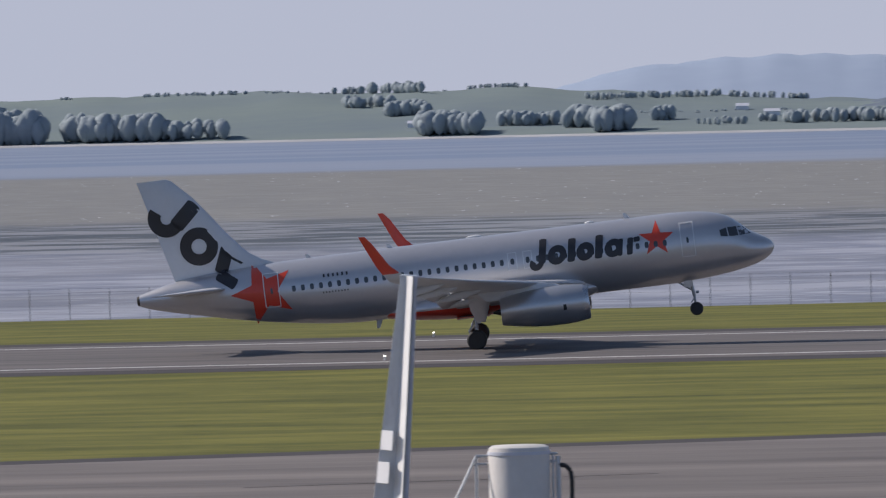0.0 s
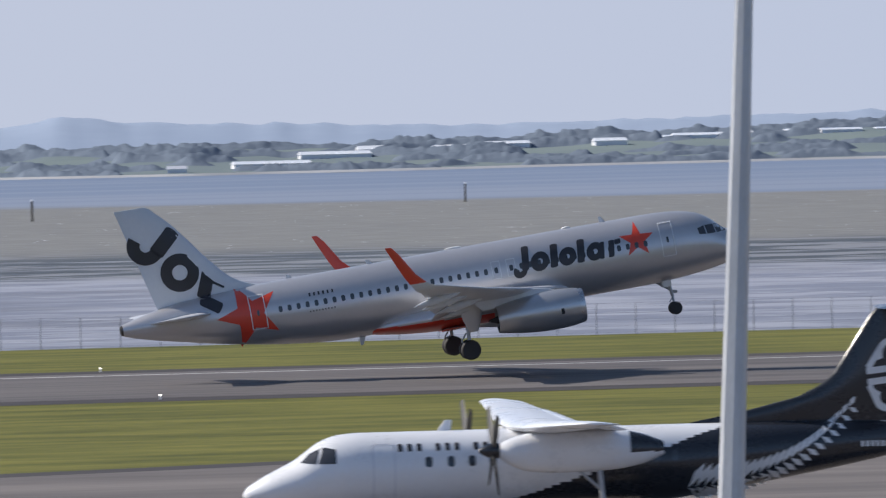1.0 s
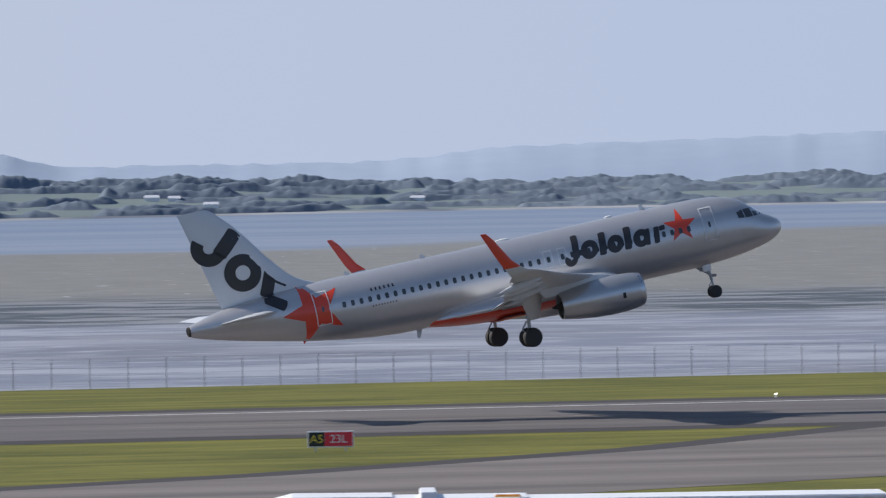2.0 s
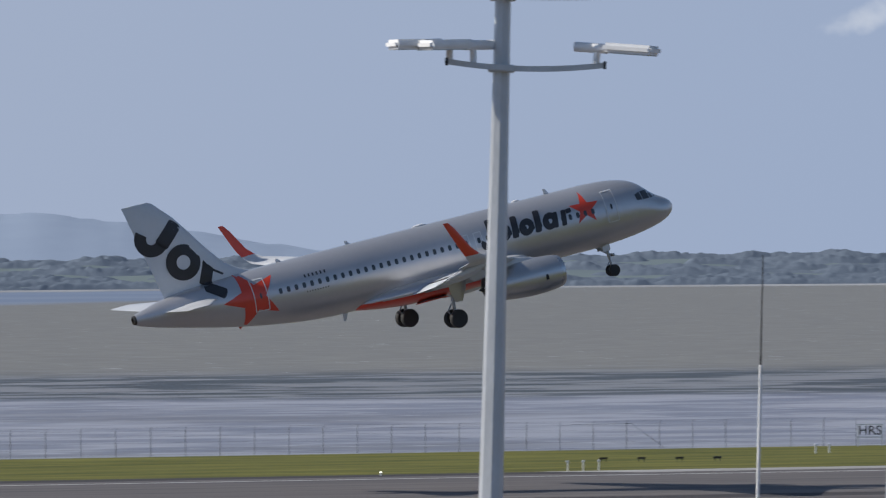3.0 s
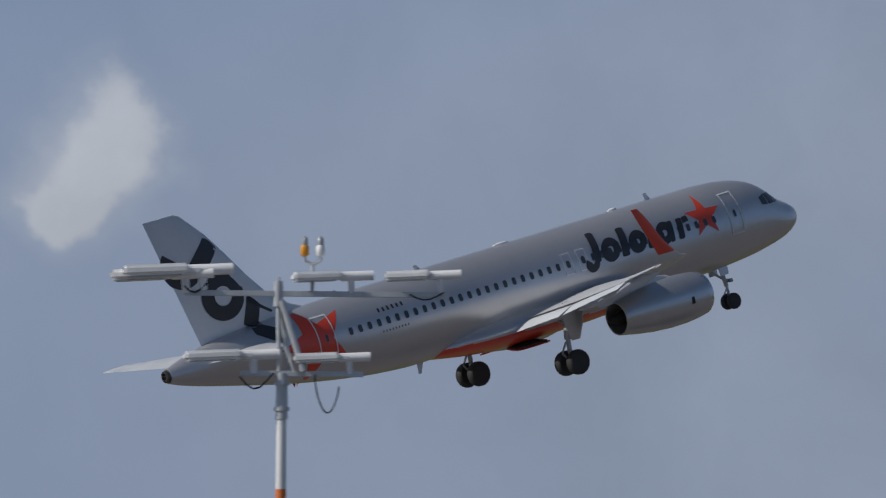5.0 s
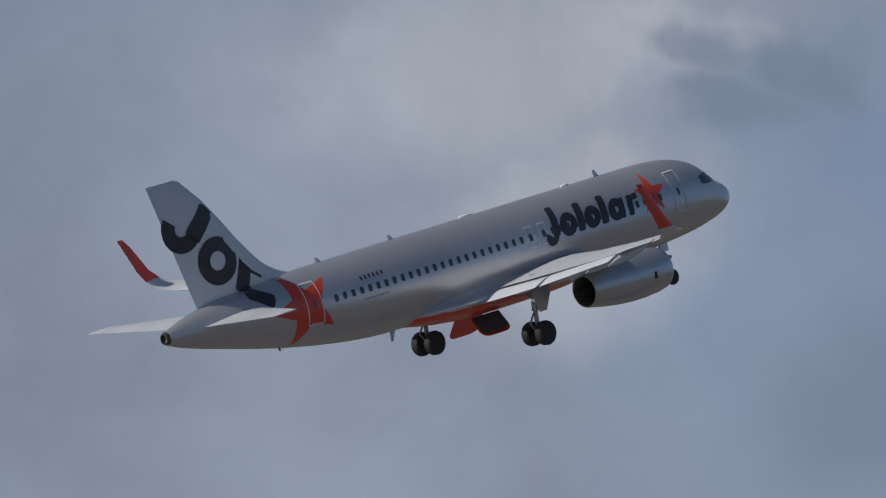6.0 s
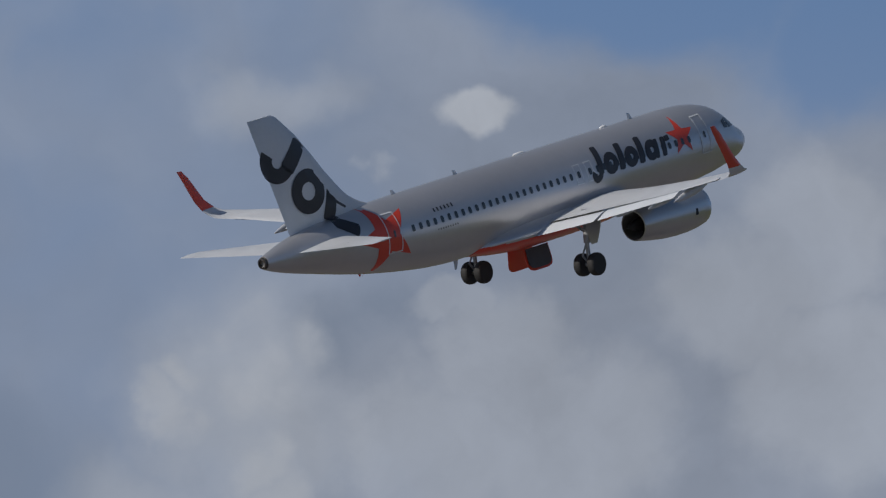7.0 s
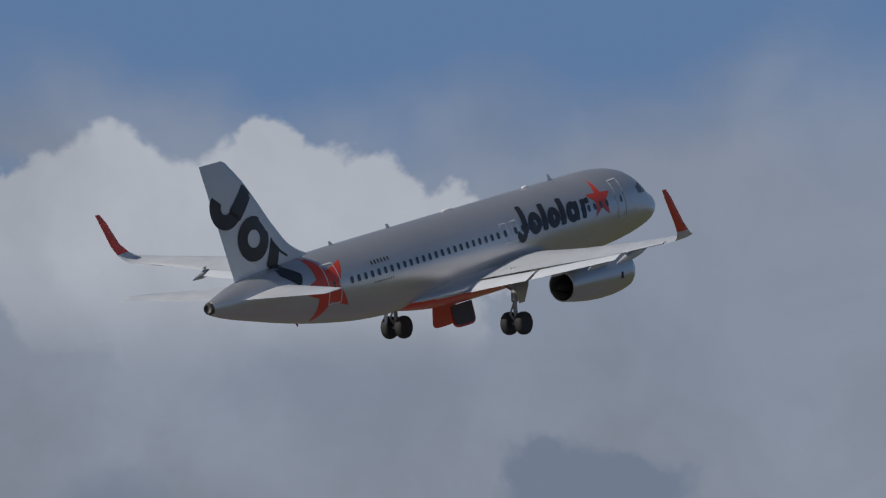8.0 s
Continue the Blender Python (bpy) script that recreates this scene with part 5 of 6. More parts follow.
def build_whip_mast():
    m = root("whip_mast", "slim white aerial mast with a dark whip", "aerial", pose(85.92, 180.62, 0, 0, 1.6, -25.5))
    part("tube", tubes([((0, 0, 0), (0, 0, 12.1), 0.055, 0.035)], 12), WHITE_POLE, m)
    part("whip", tubes([((0, 0, 12.08), (0, 0, 14.7), 0.022, 0.012)], 8), BLACK_RUBBER, m, "dark thin whip")


build_whip_mast()


def build_pylon():
    """A tapered metal pylon by the stand, with a bright folded edge and two white panels."""
    m = root("metal_pylon", "tapered grey metal pylon with white panels beside the stand", "pylon", pose(-6.93, 139.9, 0, 0, 4.7, 2.5))
    def slab(x0b, x1b, x0t, x1t, y0, y1, z0=0.0, z1=11.85):
        bm = bmesh.new()
        lo = [bm.verts.new(p) for p in ((x0b, y0, z0), (x1b, y0, z0), (x1b, y1, z0), (x0b, y1, z0))]
        hi = [bm.verts.new(p) for p in ((x0t, y0, z1), (x1t, y0, z1), (x1t, y1, z1), (x0t, y1, z1))]
        for k in range(4):
            bm.faces.new((lo[k], lo[(k + 1) % 4], hi[(k + 1) % 4], hi[k]))
        bm.faces.new(lo[::-1]), bm.faces.new(hi)
        bmesh.ops.bevel(bm, geom=bm.edges[:], offset=0.012, segments=2, affect="EDGES")
        return bm
    body = part("body", slab(-0.85, 0.30, -0.13, 0.14, -0.35, 0.35), GALV, m)
    bm = bmesh.new()
    rings = [[Vector(p) for p in ((x0, -0.352, z), (x1, -0.352 - (x1 - x0) * 3.0, z), (x1, -0.352, z))] for z, x0, x1 in ((0.0, -0.05, 0.20), (11.84, -0.03, 0.07))]
    rings_loft(bm, rings)
    part("bright_edge", bm, WHITE_POLE, m, "bright white folded edge", smooth=False)
    part("dark_edge", slab(0.301, 0.36, 0.10, 0.15, -0.40, -0.3), CLAD_GREY, m, "thin grey edge strip")
    for z0, z1 in ((8.95, 9.27), (8.40, 8.75)):
        u = 1 - (z0 + z1) / 2 / 11.85
        x0 = -0.13 - 0.70 * u
        bm = rings_loft(bmesh.new(), [[Vector(p) for p in ((x0, -0.352, z), (x0 + 0.19, -0.62, z), (x0 + 0.19, -0.352, z))] for z in (z0, z1)])
        part("panel", bm, SIGN_WHITE, m, "small white angled panel", smooth=False)


build_pylon()


def build_tank():
    m = root("vent_stack", "cream-painted round vent stack with a service rail", "vent", pose(-3.9, 130.0, 0))
    part("drum", revolve([(0.0, 0.475), (9.26, 0.475), (9.33, 0.46), (9.36, 0.40), (9.37, 0.02)], "z", 40), TANK, m)
    part("band", revolve([(9.22, 0.478), (9.22, 0.487), (9.27, 0.487), (9.27, 0.478)], "z", 40), CLAD_GREY, m)
    part("rail", tubes([((-0.66, 0, 0), (-0.66, 0, 9.20), 0.025), ((-0.66, 0, 9.20), (-0.45, 0, 9.20), 0.025), ((-0.66, 0, 9.20), (-0.98, -0.2, 8.55), 0.022), ((-0.72, 0, 9.08), (-0.46, 0, 9.08), 0.02), ((-0.98, -0.2, 8.55), (-0.98, -0.2, 0), 0.022)], 8), GALV, m, "bent steel service rail")
    part("rail", tubes([((0.60, 0, 0), (0.60, 0, 9.18), 0.04), ((0.52, 0, 0), (0.52, 0, 9.22), 0.02), ((0.60, 0, 9.10), (0.46, 0, 9.10), 0.02), ((0.60, 0, 9.22), (0.46, 0, 9.22), 0.02)], 8), GALV, m)
    bm = bmesh.new()
    pts = [(0.60, 0, 9.05), (0.72, 0, 9.03), (0.79, 0, 8.95), (0.81, 0, 8.8), (0.80, 0, 8.2), (0.80, 0, 0)]
    for a, b in zip(pts, pts[1:]):
        tube(bm, a, b, 0.035, n=8)
    part("hose", bm, BLACK_RUBBER, m, "black hanging hose")


build_tank()


def build_fin_post():
    m = root("metal_fin", "tall curved silver metal fin post", "post", pose(62.42, 125.25, 0, 0, 0.4, -26.3))
    prof = [(0.0, -0.55, 0.62), (8.0, -0.42, 0.45), (10.8, -0.35, 0.38), (11.8, -0.30, 0.34), (12.4, -0.27, 0.29), (12.55, -0.25, 0.26), (12.62, -0.18, 0.18)]
    bm = bmesh.new()
    rings = [[Vector((a + (b - a) * u, -0.30 * math.sin(u * math.pi) ** 0.7 * d - 0.02, z)) for u, d in
              [(k / 8, 1) for k in range(9)] + [(1 - k / 8, -0.6) for k in range(1, 8)]] for z, a, b in prof]
    rings_loft(bm, rings)
    part("shell", bm, STRUT, m, "curved dull metal shell")
    part("edge_strip", foil_loft([((0.50, -0.16, 0), (0.64, -0.04, 0), 0.03, (0, -1, 0)), ((0.17, -0.16, 12.55), (0.27, -0.04, 12.55), 0.03, (0, -1, 0))]), WHITE_POLE, m, "bright edge strip")
    part("side_face", foil_loft([((-0.56, -0.20, 0), (0.1, -0.36, 0), 0.02, (0, -1, 0)), ((-0.25, -0.12, 12.5), (0.02, -0.32, 12.5), 0.02, (0, -1, 0))]), GALV, m, "dull grey side face")


build_fin_post()


def build_airbridge():
    """White boarding-bridge roofs stepping up towards the terminal."""
    m = root("boarding_bridge", "white stepped boarding bridge with flat roofs", "boarding bridge", pose(55.02, 223.27, -0.23, 0, 0, -14.0))
    secs = [(-6.3, -4.2, 2.9, 5.52), (-4.2, -1.95, 2.9, 5.66), (2.6, 6.3, 2.9, 6.10), (6.3, 16.0, 2.9, 6.05)]
    for x0, x1, z0, z1 in secs:
        part("tunnel_wall", boxes([(x0, x1, -1.5, 1.5, z0, z1)], 0.03), BRIDGE_WALL, m, "white tunnel wall")
        part("roof", boxes([(x0 - 0.02, x1 + 0.02, -1.62, 1.62, z1, z1 + 0.10)], 0.03), CLAD, m, "white flat roof")
    bm = bmesh.new()
    lo = [bm.verts.new(p) for p in ((-1.95, -1.5, 2.9), (2.6, -1.5, 2.9), (2.6, 1.5, 2.9), (-1.95, 1.5, 2.9))]
    hi = [bm.verts.new(p) for p in ((-1.95, -1.5, 5.66), (-0.1, -1.5, 6.12), (-0.1, 1.5, 6.12), (-1.95, 1.5, 5.66))]
    e = [bm.verts.new(p) for p in ((2.6, -1.5, 6.10), (2.6, 1.5, 6.10))]
    for f in ((lo[0], lo[1], e[0], hi[1], hi[0]), (lo[3], hi[3], hi[2], e[1], lo[2]), (hi[0], hi[1], hi[2], hi[3]), (hi[1], e[0], e[1], hi[2]), (lo[1], lo[2], e[1], e[0]), (lo[0], hi[0], hi[3], lo[3]), (lo[3], lo[2], lo[1], lo[0])):
        bm.faces.new(f)
    part("tunnel_wall", bm, CLAD_GREY, m, smooth=False)
    bm = bmesh.new()
    for a, b in (((-2.0, 5.69), (-0.1, 6.16)), ((-0.1, 6.16), (2.62, 6.14))):
        vs = [bm.verts.new((x, y, z + h)) for h in (0, 0.12) for (x, z), y in ((a, -1.62), (b, -1.62), (b, 1.62), (a, 1.62))]
        for f in ((0, 1, 2, 3), (7, 6, 5, 4), (0, 4, 5, 1), (1, 5, 6, 2), (2, 6, 7, 3), (3, 7, 4, 0)):
            bm.faces.new([vs[k] for k in f])
    part("roof", bm, CLAD, m, "white sloping roof", smooth=False)
    for x, z in ((-6.25, 5.72), (-4.2, 5.86), (-1.9, 5.92), (3.6, 6.38)):
        part("collar", boxes([(x - 0.22, x + 0.22, -1.72, 1.72, 2.8, z)], 0.03), CLAD, m, "white joint collar")
    for k in range(3):
        bm = boxes([(0.0, 3.4, -0.95, 0.0, 2.6, 5.62 - k * 0.20), (-0.03, 3.42, -1.0, 0.03, 5.62 - k * 0.20, 5.70 - k * 0.20)], 0.03)
        bmesh.ops.rotate(bm, cent=(0, 0, 0), matrix=Matrix.Rotation(radians(28), 3, "Z"), verts=bm.verts)
        bmesh.ops.translate(bm, vec=(-6.2 + k * 0.95, -2.3 - k * 0.75, 0), verts=bm.verts)
        part("canopy_panel", bm, CLAD, m, "white stepped canopy hood")
    part("warning_lamp", boxes([(5.4, 6.1, -1.3, -0.9, 6.15, 6.26)], 0.03), AMBER, m, "orange warning lamp bar")
    for x in (-4.8, 3.0, 10.0):
        part("leg", tubes([((x, 0, 0), (x, 0, 2.95), 0.35, 0.30), ((x, 0, 0), (x, 0, 0.15), 0.7)], 16), GALV, m)
    return m


build_airbridge()


def text_part(body, size, at, mat, parent, depth=0.01):
    c = bpy.data.curves.new("text", "FONT")
    c.body, c.size, c.extrude, c.align_x, c.align_y = body, size, depth, "CENTER", "CENTER"
    tmp = new("tmp", c)
    me = bpy.data.meshes.new_from_object(tmp)
    bpy.data.objects.remove(tmp)
    bpy.data.curves.remove(c)
    me.materials.clear()
    me.materials.append(mat)
    ob = new("lettering", me)
    ob.parent = parent
    ob.matrix_basis = pose(*at, 90, 0, 0)
    return ob


def build_signs():
    m = root("taxiway_sign", "lit taxiway sign, black A5 and red 23L panels", "sign", pose(109.85, 437.8, 0, 0, 0, -14))
    part("case", boxes([(-1.24, 1.24, -0.12, 0.12, 0.22, 1.10)], 0.03), SIGN_WHITE, m, "pale frame")
    part("black_panel", boxes([(-1.17, -0.33, -0.14, -0.115, 0.29, 1.03)]), SIGN_BLACK, m)
    part("red_panel", boxes([(-0.32, 1.17, -0.14, -0.115, 0.29, 1.03)]), SIGN_RED, m)
    part("leg", tubes([((-0.8, 0, 0), (-0.8, 0, 0.24), 0.04)], 8), GALV, m)
    part("leg", tubes([((0.8, 0, 0), (0.8, 0, 0.24), 0.04)], 8), GALV, m)
    text_part("A5", 0.62, (-0.75, -0.15, 0.66), SIGN_YELLOW, m)
    text_part("23L", 0.62, (0.42, -0.15, 0.66), SIGN_WHITE, m)
    m = root("fence_sign", "dark letters HRS on a steel rail frame by the fence", "sign", pose(284.6, 576.5, 0, 0, 0, -26))
    for z in (0.72, 1.68):
        part("rail", boxes([(-1.1, 1.1, -0.03, 0.03, z - 0.03, z + 0.03)], 0.01), GALV, m)
    part("leg", tubes([((-0.9, 0, 0), (-0.9, 0, 1.7), 0.04)], 8), GALV, m)
    part("leg", tubes([((0.9, 0, 0), (0.9, 0, 1.7), 0.04)], 8), GALV, m)
    text_part("HRS", 1.0, (0, -0.05, 1.2), SIGN_BLACK, m)


build_signs()


def build_windsock():
    m = root("windsock", "red windsock blown level on a white pole", "windsock", pose(200.4, 577.8, 0, 0, 0, -21))
    part("pole", tubes([((0, 0, 0), (0.05, 0, 5.05), 0.06, 0.045)], 10), WHITE_POLE, m)
    prof = [(0.05, 0.36), (-0.5, 0.37), (-0.9, 0.33), (-1.25, 0.30), (-1.6, 0.24), (-1.72, 0.20)]
    bm = revolve(prof, "x", 16, (0.05, 0, 4.75))
    for v in bm.verts:
        v.co.z += -0.14 * v.co.x ** 2 + 0.04 * math.sin(v.co.x * 7)
    part("sock", bm, SOCK, m, "faded red cloth sock")


build_windsock()


def build_fence():
    m = root("perimeter_fence", "grey wire perimeter fence along the harbour edge", "fence", pose(0, 579.2, 0))
    post = None
    for k in range(178):
        x = -70 + k * 2.75
        if post is None:
            ob = part("post", tubes([((0, 0, 0), (0, 0, 1.95), 0.026), ((0, 0, 1.95), (0, -0.22, 2.2), 0.018)], 6), WIRE, m)
            post = ob.data
        else:
            ob = new("post", post)
            ob.parent = m
        ob.location = (x, 0, 0)
    part("wire", tubes([((-70, 0, z), (418, 0, z), 0.003) for z in (0.15, 0.6, 1.05, 1.5, 1.92)], 4), WIRE, m, "strained fence wires")
    part("wire", tubes([((-70, -0.2, 2.17), (418, -0.2, 2.17), 0.004)], 4), WIRE, m)
    part("stay", tubes([((19.5, 0.2, 1.95), (24.5, 0.2, 1.95), 0.014), ((24.5, 0.2, 1.95), (27.2, 0.2, 0.1), 0.014)], 6), WIRE, m, "raking gate stay")
    part("stay", tubes([((261, 0.2, 1.95), (266, 0.2, 1.95), 0.014), ((266, 0.2, 1.95), (268.7, 0.2, 0.1), 0.014)], 6), WIRE, m)


build_fence()


def build_runway_light():
    m = root("runway_light", "small white elevated runway edge light", "runway light", pose(0, 0, 0), "runway edge lights")
    part("stem", tubes([((0, 0, 0), (0, 0, 0.22), 0.05)], 8), SIGN_WHITE, m)
    part("lens", revolve([(0.20, 0.04), (0.24, 0.05), (0.29, 0.035), (0.31, 0.01)], "z", 12), LIGHT_GLOW, m, "glowing white lens")
    return m


lamp = build_runway_light()
lamp.matrix_basis = pose(-81, 520.5, 0)
for k in range(1, 9):
    copy_thing(lamp, pose(-81 + 60.3 * k, 520.5, 0))
for k in range(3):
    copy_thing(lamp, pose(-82 + 60.3 * k, 475.5 if k == 1 else 464.5, 0))


def build_ground_lamps():
    m = root("inset_light", "short white marker light on the runway verge", "runway light", pose(236, 524.5, 0), "verge marker lights")
    part("stem", tubes([((0, 0, 0), (0, 0, 0.55), 0.06, 0.05)], 8), SIGN_WHITE, m)
    part("cap", revolve([(0.55, 0.06), (0.6, 0.11), (0.68, 0.1), (0.72, 0.02)], "z", 10), CLAD_GREY, m)
    for x, y in ((237.3, 524.8), (238.6, 525.1), (272.0, 560.0), (273.2, 560.2)):
        copy_thing(m, pose(x, y, 0))
    m = root("approach_bar", "low dark light bar in the verge grass", "runway light", pose(248, 545, 0), "verge light bars")
    part("bar", boxes([(-0.32, 0.32, -0.05, 0.05, 0.2, 0.34)], 0.02), TIMBER, m)
    part("leg", tubes([((-0.2, 0, 0), (-0.2, 0, 0.22), 0.03)], 6), TIMBER, m)
    part("leg", tubes([((0.2, 0, 0), (0.2, 0, 0.22), 0.03)], 6), TIMBER, m)
    for k in range(1, 4):
        copy_thing(m, pose(248 + k * 2.6, 545 - 0.8 * k, 0))


build_ground_lamps()


def build_markers():
    m = root("channel_marker", "dark timber channel marker pile standing in the harbour", "marker post", pose(102, 1491, -1.5), "channel markers")
    part("pile", tubes([((0, 0, 0), (0, 0, 4.6), 0.22, 0.20)], 10), TIMBER, m)
    part("cap", tubes([((0, 0, 4.6), (0, 0, 5.0), 0.24, 0.1)], 10), SIGN_WHITE, m, "pale cap")
    for x, y in ((200, 1665), (569, 1657), (534, 1017)):
        copy_thing(m, pose(x, y, -1.5))


build_markers()


def build_farm(az, d, w, h, deep, mat, label, turn=0.0, name="farm_house"):
    r = float(np.interp(az, *SHORE)) + d
    p = way(az, 0) * r
    m = root(name, label, "house" if name == "farm_house" else "glasshouse", pose(p.x, p.y, land_height(az, r) - 0.5, 0, 0, -az + turn), "far buildings" if name == "farm_house" else "far glasshouses")
    part("wall", boxes([(-w / 2, w / 2, -deep / 2, deep / 2, 0, h)]), mat, m)
    bm = bmesh.new()
    vs = [bm.verts.new(q) for q in ((-w / 2 - 0.3, -deep / 2 - 0.3, h), (w / 2 + 0.3, -deep / 2 - 0.3, h), (w / 2 + 0.3, deep / 2 + 0.3, h), (-w / 2 - 0.3, deep / 2 + 0.3, h), (-w / 2, 0, h * 1.55), (w / 2, 0, h * 1.55))]
    for f in ((0, 1, 5, 4), (2, 3, 4, 5), (0, 4, 3), (1, 2, 5), (3, 2, 1, 0)):
        bm.faces.new([vs[k] for k in f])
    part("roof", bm, GLASSHOUSE if name != "farm_house" else CLAD_GREY, m, smooth=False)



for az, d, w in ((-2.35, 90, 8), (-0.15, 240, 5), (0.05, 190, 6), (2.05, 150, 7), (2.5, 160, 5), (4.9, 60, 7), (12.9, 200, 6), (13.05, 190, 5), (13.3, 110, 6), (14.7, 170, 6), (28.6, 170, 10), (29.85, 150, 9), (31.9, 190, 8), (35.3, 240, 9), (33.9, 200, 7)):
    build_farm(az, d, w, 1.9, 6, HOUSE_WHITE, "small white far farmhouse with a grey roof")
def slope_at(az, z):
    """How far behind the shore the land reaches the height z."""
    shore = float(np.interp(az, *SHORE))
    for k in range(8, 430, 4):
        if land_height(az, shore + k) > z:
            return k
    return 430


for a0, a1, el, h in ((5.28, 5.80, -0.215, 1.9), (5.72, 6.22, -0.170, 2.1), (6.12, 6.30, -0.145, 2.6), (6.60, 6.98, -0.140, 1.3), (6.95, 7.30, -0.128, 1.9), (7.72, 7.95, -0.125, 2.1),
                      (7.98, 8.30, -0.110, 1.4), (8.25, 8.62, -0.100, 1.7), (8.72, 8.80, -0.090, 1.6), (9.02, 9.12, -0.088, 1.6), (9.25, 9.55, -0.085, 1.3), (9.62, 9.95, -0.085, 1.2)):
    az = (a0 + a1) / 2
    shore = float(np.interp(az, *SHORE))
    z = EYE[2] + (shore + 200) * math.tan(radians(el)) - h
    build_farm(az, slope_at(az, z), (a1 - a0) * 53, h, 12, HOUSE_WHITE, "long white glasshouse on the far slope", 6, "glasshouse")


def build_aerial_post():
    m = root("aerial_post", "white round aerial post with a thin spike", "aerial", pose(98.4, 174.1, 0, 0, 0.8, -29.5))
    part("post", tubes([((0, 0, 0), (0, 0, 10.75), 0.09, 0.075), ((0, 0, 10.75), (0, 0, 10.85), 0.075, 0.03)], 14), WHITE_POLE, m)
    part("spike", tubes([((0, 0, 10.85), (0.02, 0, 11.32), 0.022, 0.014)], 8), GALV, m)
    part("bracket", tubes([((0, 0, 10.72), (0.30, 0, 10.80), 0.015), ((0.27, 0, 10.80), (0.33, 0, 10.80), 0.045)], 8), BLACK_RUBBER, m, "small dark side fitting")


build_aerial_post()


def build_boat():
    m = root("speedboat", "small white speedboat with a foaming wake", "boat")
    bm = bmesh.new()
    rings = [[Vector((x, y * w, z)) for y, z in ((-1, 0.9), (-0.8, 0.1), (0, -0.4), (0.8, 0.1), (1, 0.9))] for x, w in ((-2.4, 0.9), (0, 1.0), (1.6, 0.75), (2.7, 0.07))]
    rings_loft(bm, rings)
    part("hull", bm, SIGN_WHITE, m)
    part("cabin", boxes([(-1.0, 0.7, -0.6, 0.6, 0.85, 1.45)], 0.15), SIGN_WHITE, m)
    part("screen", boxes([(0.66, 0.8, -0.5, 0.5, 1.0, 1.4)], 0.02), PANE, m)
    rnd = random.Random(3)
    bm = bmesh.new()
    for k in range(60):
        u = k / 60
        x = -3 - 55 * u
        s = 0.5 * (1 - 0.6 * u) * rnd.uniform(0.6, 1.3)
        v = bmesh.ops.create_icosphere(bm, subdivisions=1, radius=1.0)["verts"]
        for p in v:
            p.co = Vector((x + p.co.x * 0.8, p.co.y * (0.8 + 2 * u) + rnd.uniform(-0.5, 0.5), p.co.z * s * 0.45 + 0.1))
    part("wake", bm, SIGN_WHITE, m, "white foam wake")
    return m


boat = build_boat()


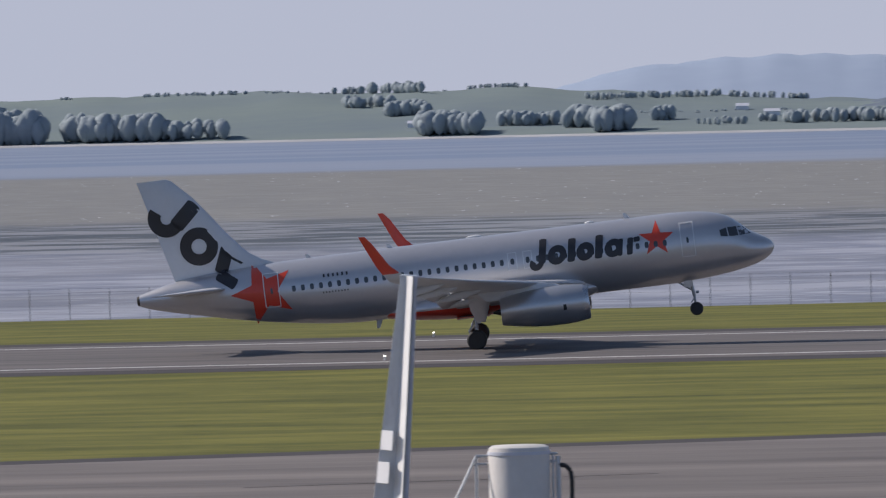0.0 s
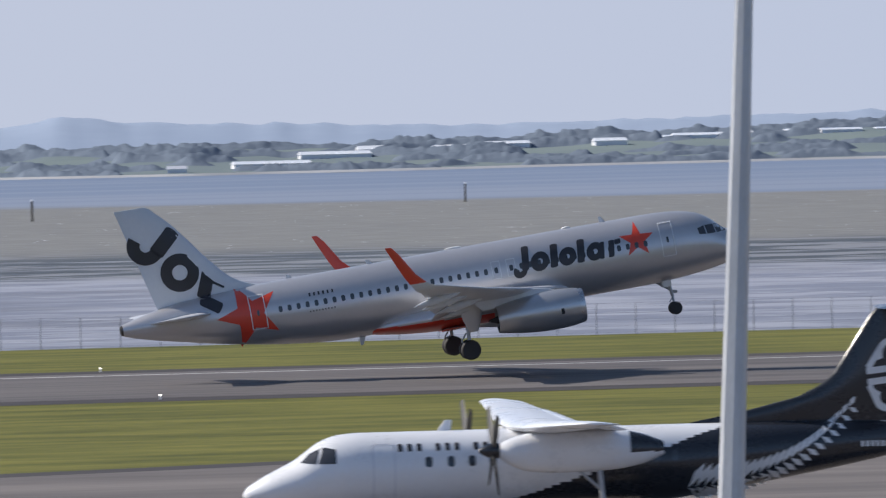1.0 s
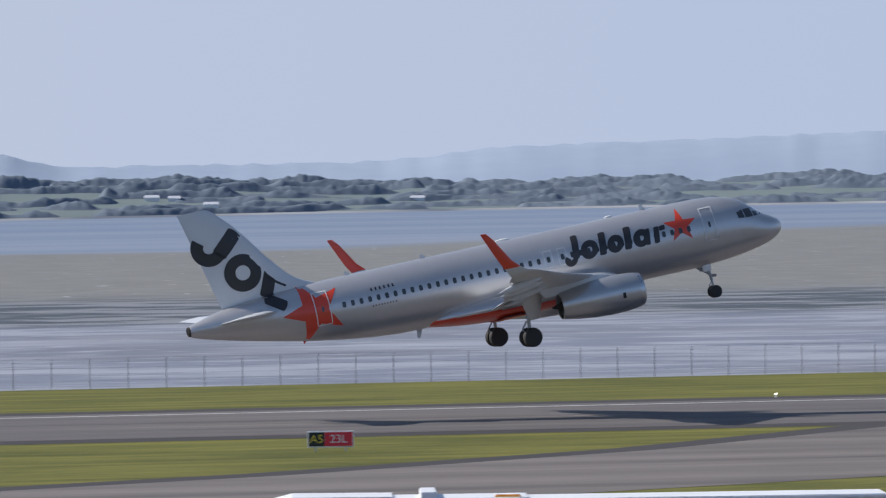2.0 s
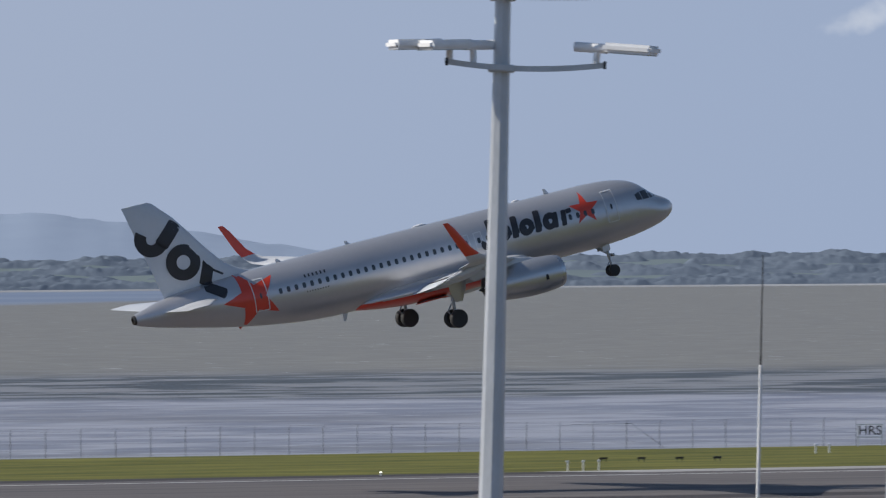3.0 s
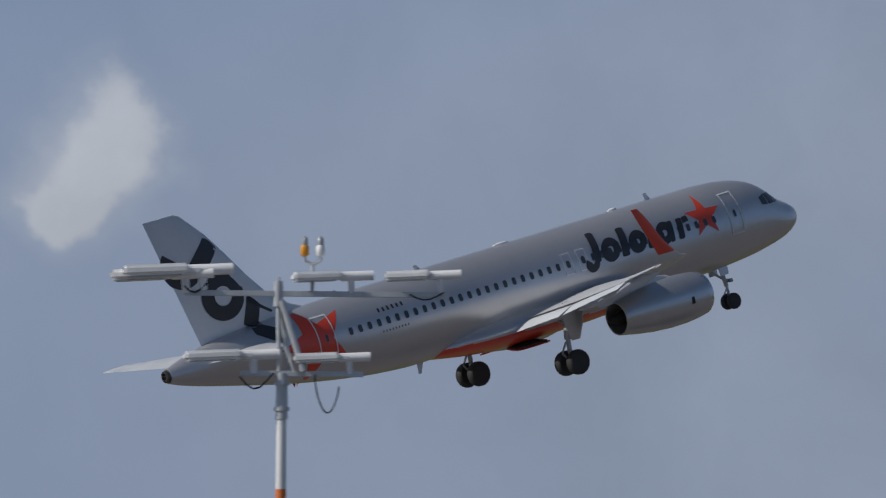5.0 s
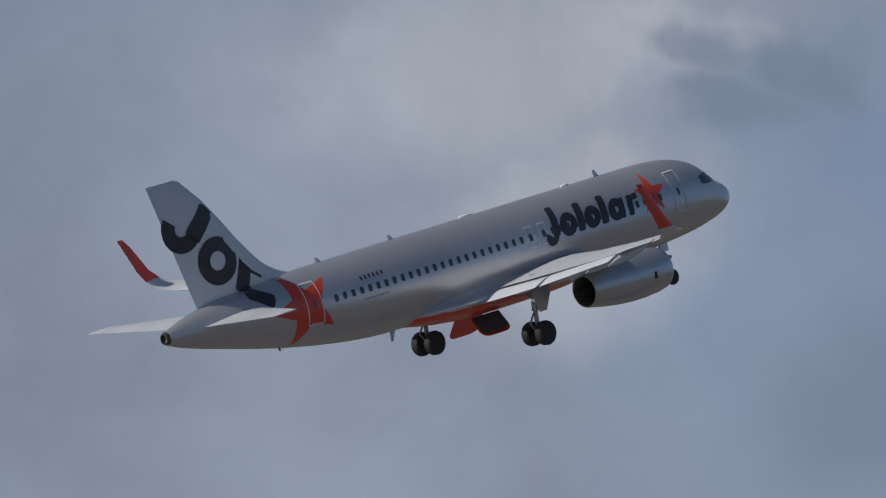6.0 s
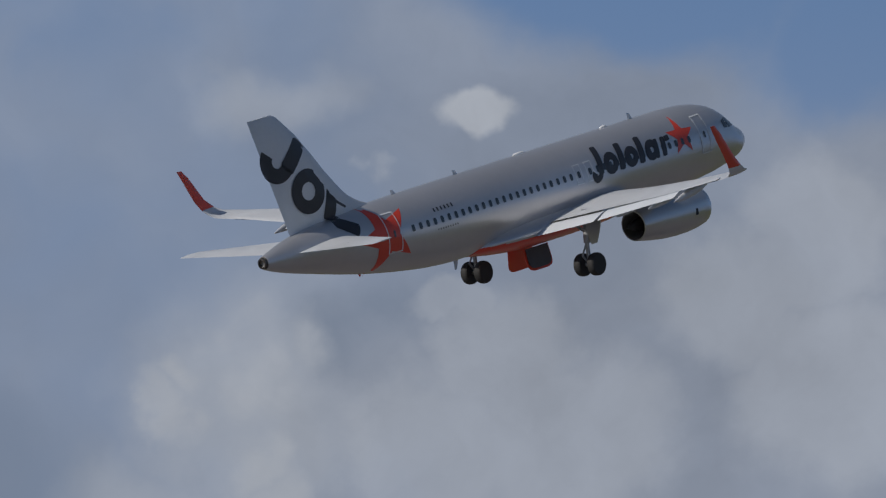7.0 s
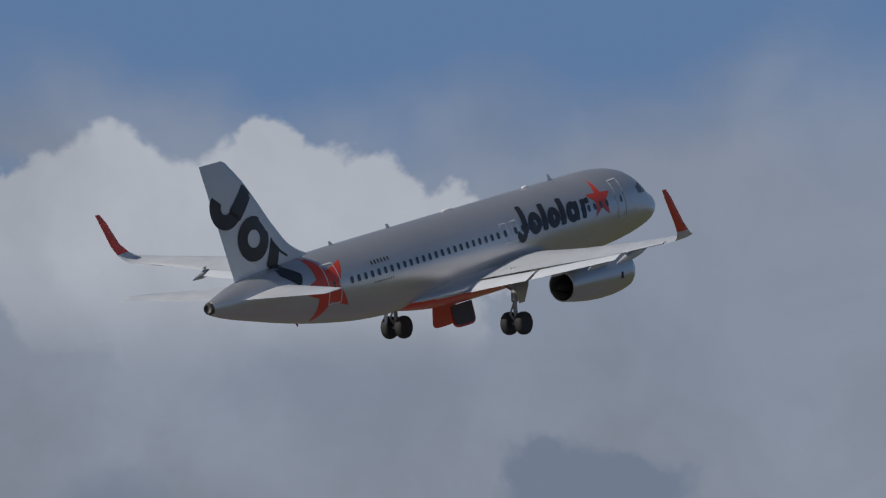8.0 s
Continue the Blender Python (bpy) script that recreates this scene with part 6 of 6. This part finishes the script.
# ---- what moves ----
# seconds, place, heading, pitch, bank of the airliner
FLIGHT = [
    (0.0, -17.28, 495.67, 4.40, 0.71, 5.72, 1.34),
    (0.2, -2.56, 494.82, 4.50, 0.77, 6.35, 1.47),
    (0.5, 21.17, 493.21, 4.70, 0.96, 7.29, 1.45),
    (0.8, 43.45, 493.15, 5.04, 0.85, 8.09, 1.12),
    (1.0, 58.38, 492.82, 5.40, 0.75, 8.62, 0.53),
    (1.2, 73.49, 492.48, 5.82, 0.65, 9.14, -0.11),
    (1.5, 96.26, 492.41, 6.59, 0.44, 9.82, -0.76),
    (1.7, 111.27, 491.18, 7.31, 0.39, 10.35, -0.99),
    (2.8, 193.79, 487.62, 13.05, 0.54, 12.36, 0.23),
    (3.0, 209.05, 486.74, 14.47, 0.48, 12.86, 0.04),
    (3.2, 224.37, 485.81, 16.03, 0.51, 13.29, -0.33),
    (3.5, 247.39, 484.79, 18.66, 0.63, 13.87, -1.00),
    (3.8, 266.99, 477.13, 21.57, 0.92, 14.23, -1.69),
    (4.0, 265.81, 447.46, 23.82, 1.02, 14.49, -2.12),
    (4.2, 261.35, 416.34, 25.84, 1.16, 14.73, -2.48),
    (4.5, 243.62, 357.42, 25.70, 0.66, 15.05, -3.18),
    (4.8, 254.29, 339.34, 28.71, 0.17, 15.05, -2.86),
    (5.0, 244.41, 304.44, 29.48, -1.00, 14.93, -2.92),
    (5.2, 253.98, 295.85, 31.78, -1.45, 15.09, -2.73),
    (6.3, 306.36, 263.48, 40.27, -3.82, 14.91, -1.30),
    (6.5, 319.11, 259.65, 41.94, -4.31, 14.97, -1.22),
    (6.7, 331.13, 254.68, 44.32, -4.88, 15.07, -0.94),
    (7.0, 347.63, 246.07, 47.88, -5.83, 15.19, -0.48),
    (7.2, 357.21, 242.24, 49.92, -6.16, 15.10, -0.16),
    (7.5, 374.77, 234.56, 53.35, -6.79, 15.09, 0.44),
    (7.8, 369.64, 212.75, 54.22, -8.04, 14.87, 1.15),
    (8.0, 374.19, 203.35, 56.02, -8.89, 14.69, 1.54),
]


def airliner_pose(x, y, z, yaw, pitch, bank):
    return Matrix.Translation((x, y, z)) @ Matrix.Rotation(radians(yaw), 4, "Z") @ Matrix.Rotation(radians(-pitch), 4, "Y") @ Matrix.Rotation(radians(bank), 4, "X")


def motions():
    walk(airliner, [(t, airliner_pose(*r)) for t, *r in FLIGHT])
    swing = ((0.0, 0), (4.6, 0), (5.2, 24), (5.8, 50), (6.3, 70), (6.7, 80), (7.1, 88), (8.0, 88))
    for door, side in bay_doors:
        walk(door, [(t, pose(17.7 - 18.0, side * 0.55, -2.56, -side * a, 0, 0)) for t, a in swing])
    nose = 27.8
    walk(turboprop, [(t, pose(nose + 12.0 - 14.6 * (t - 1.0), 300.0, 2.5, 0, 0, 180)) for t in (0.0, 1.0, 2.0, 8.0)])
    for hub, side in propellers:
        walk(hub, [(k * 0.1, pose(12 - 8.55, side * 3.95, 0.72, 20 + 74 * k, 0, 0)) for k in range(81)])
    walk(boat, [(t, pose(1052 + 24 * (t - 4.0), 1740, -0.3, 0, 0, 0)) for t in (0.0, 4.0, 8.0)])


motions()
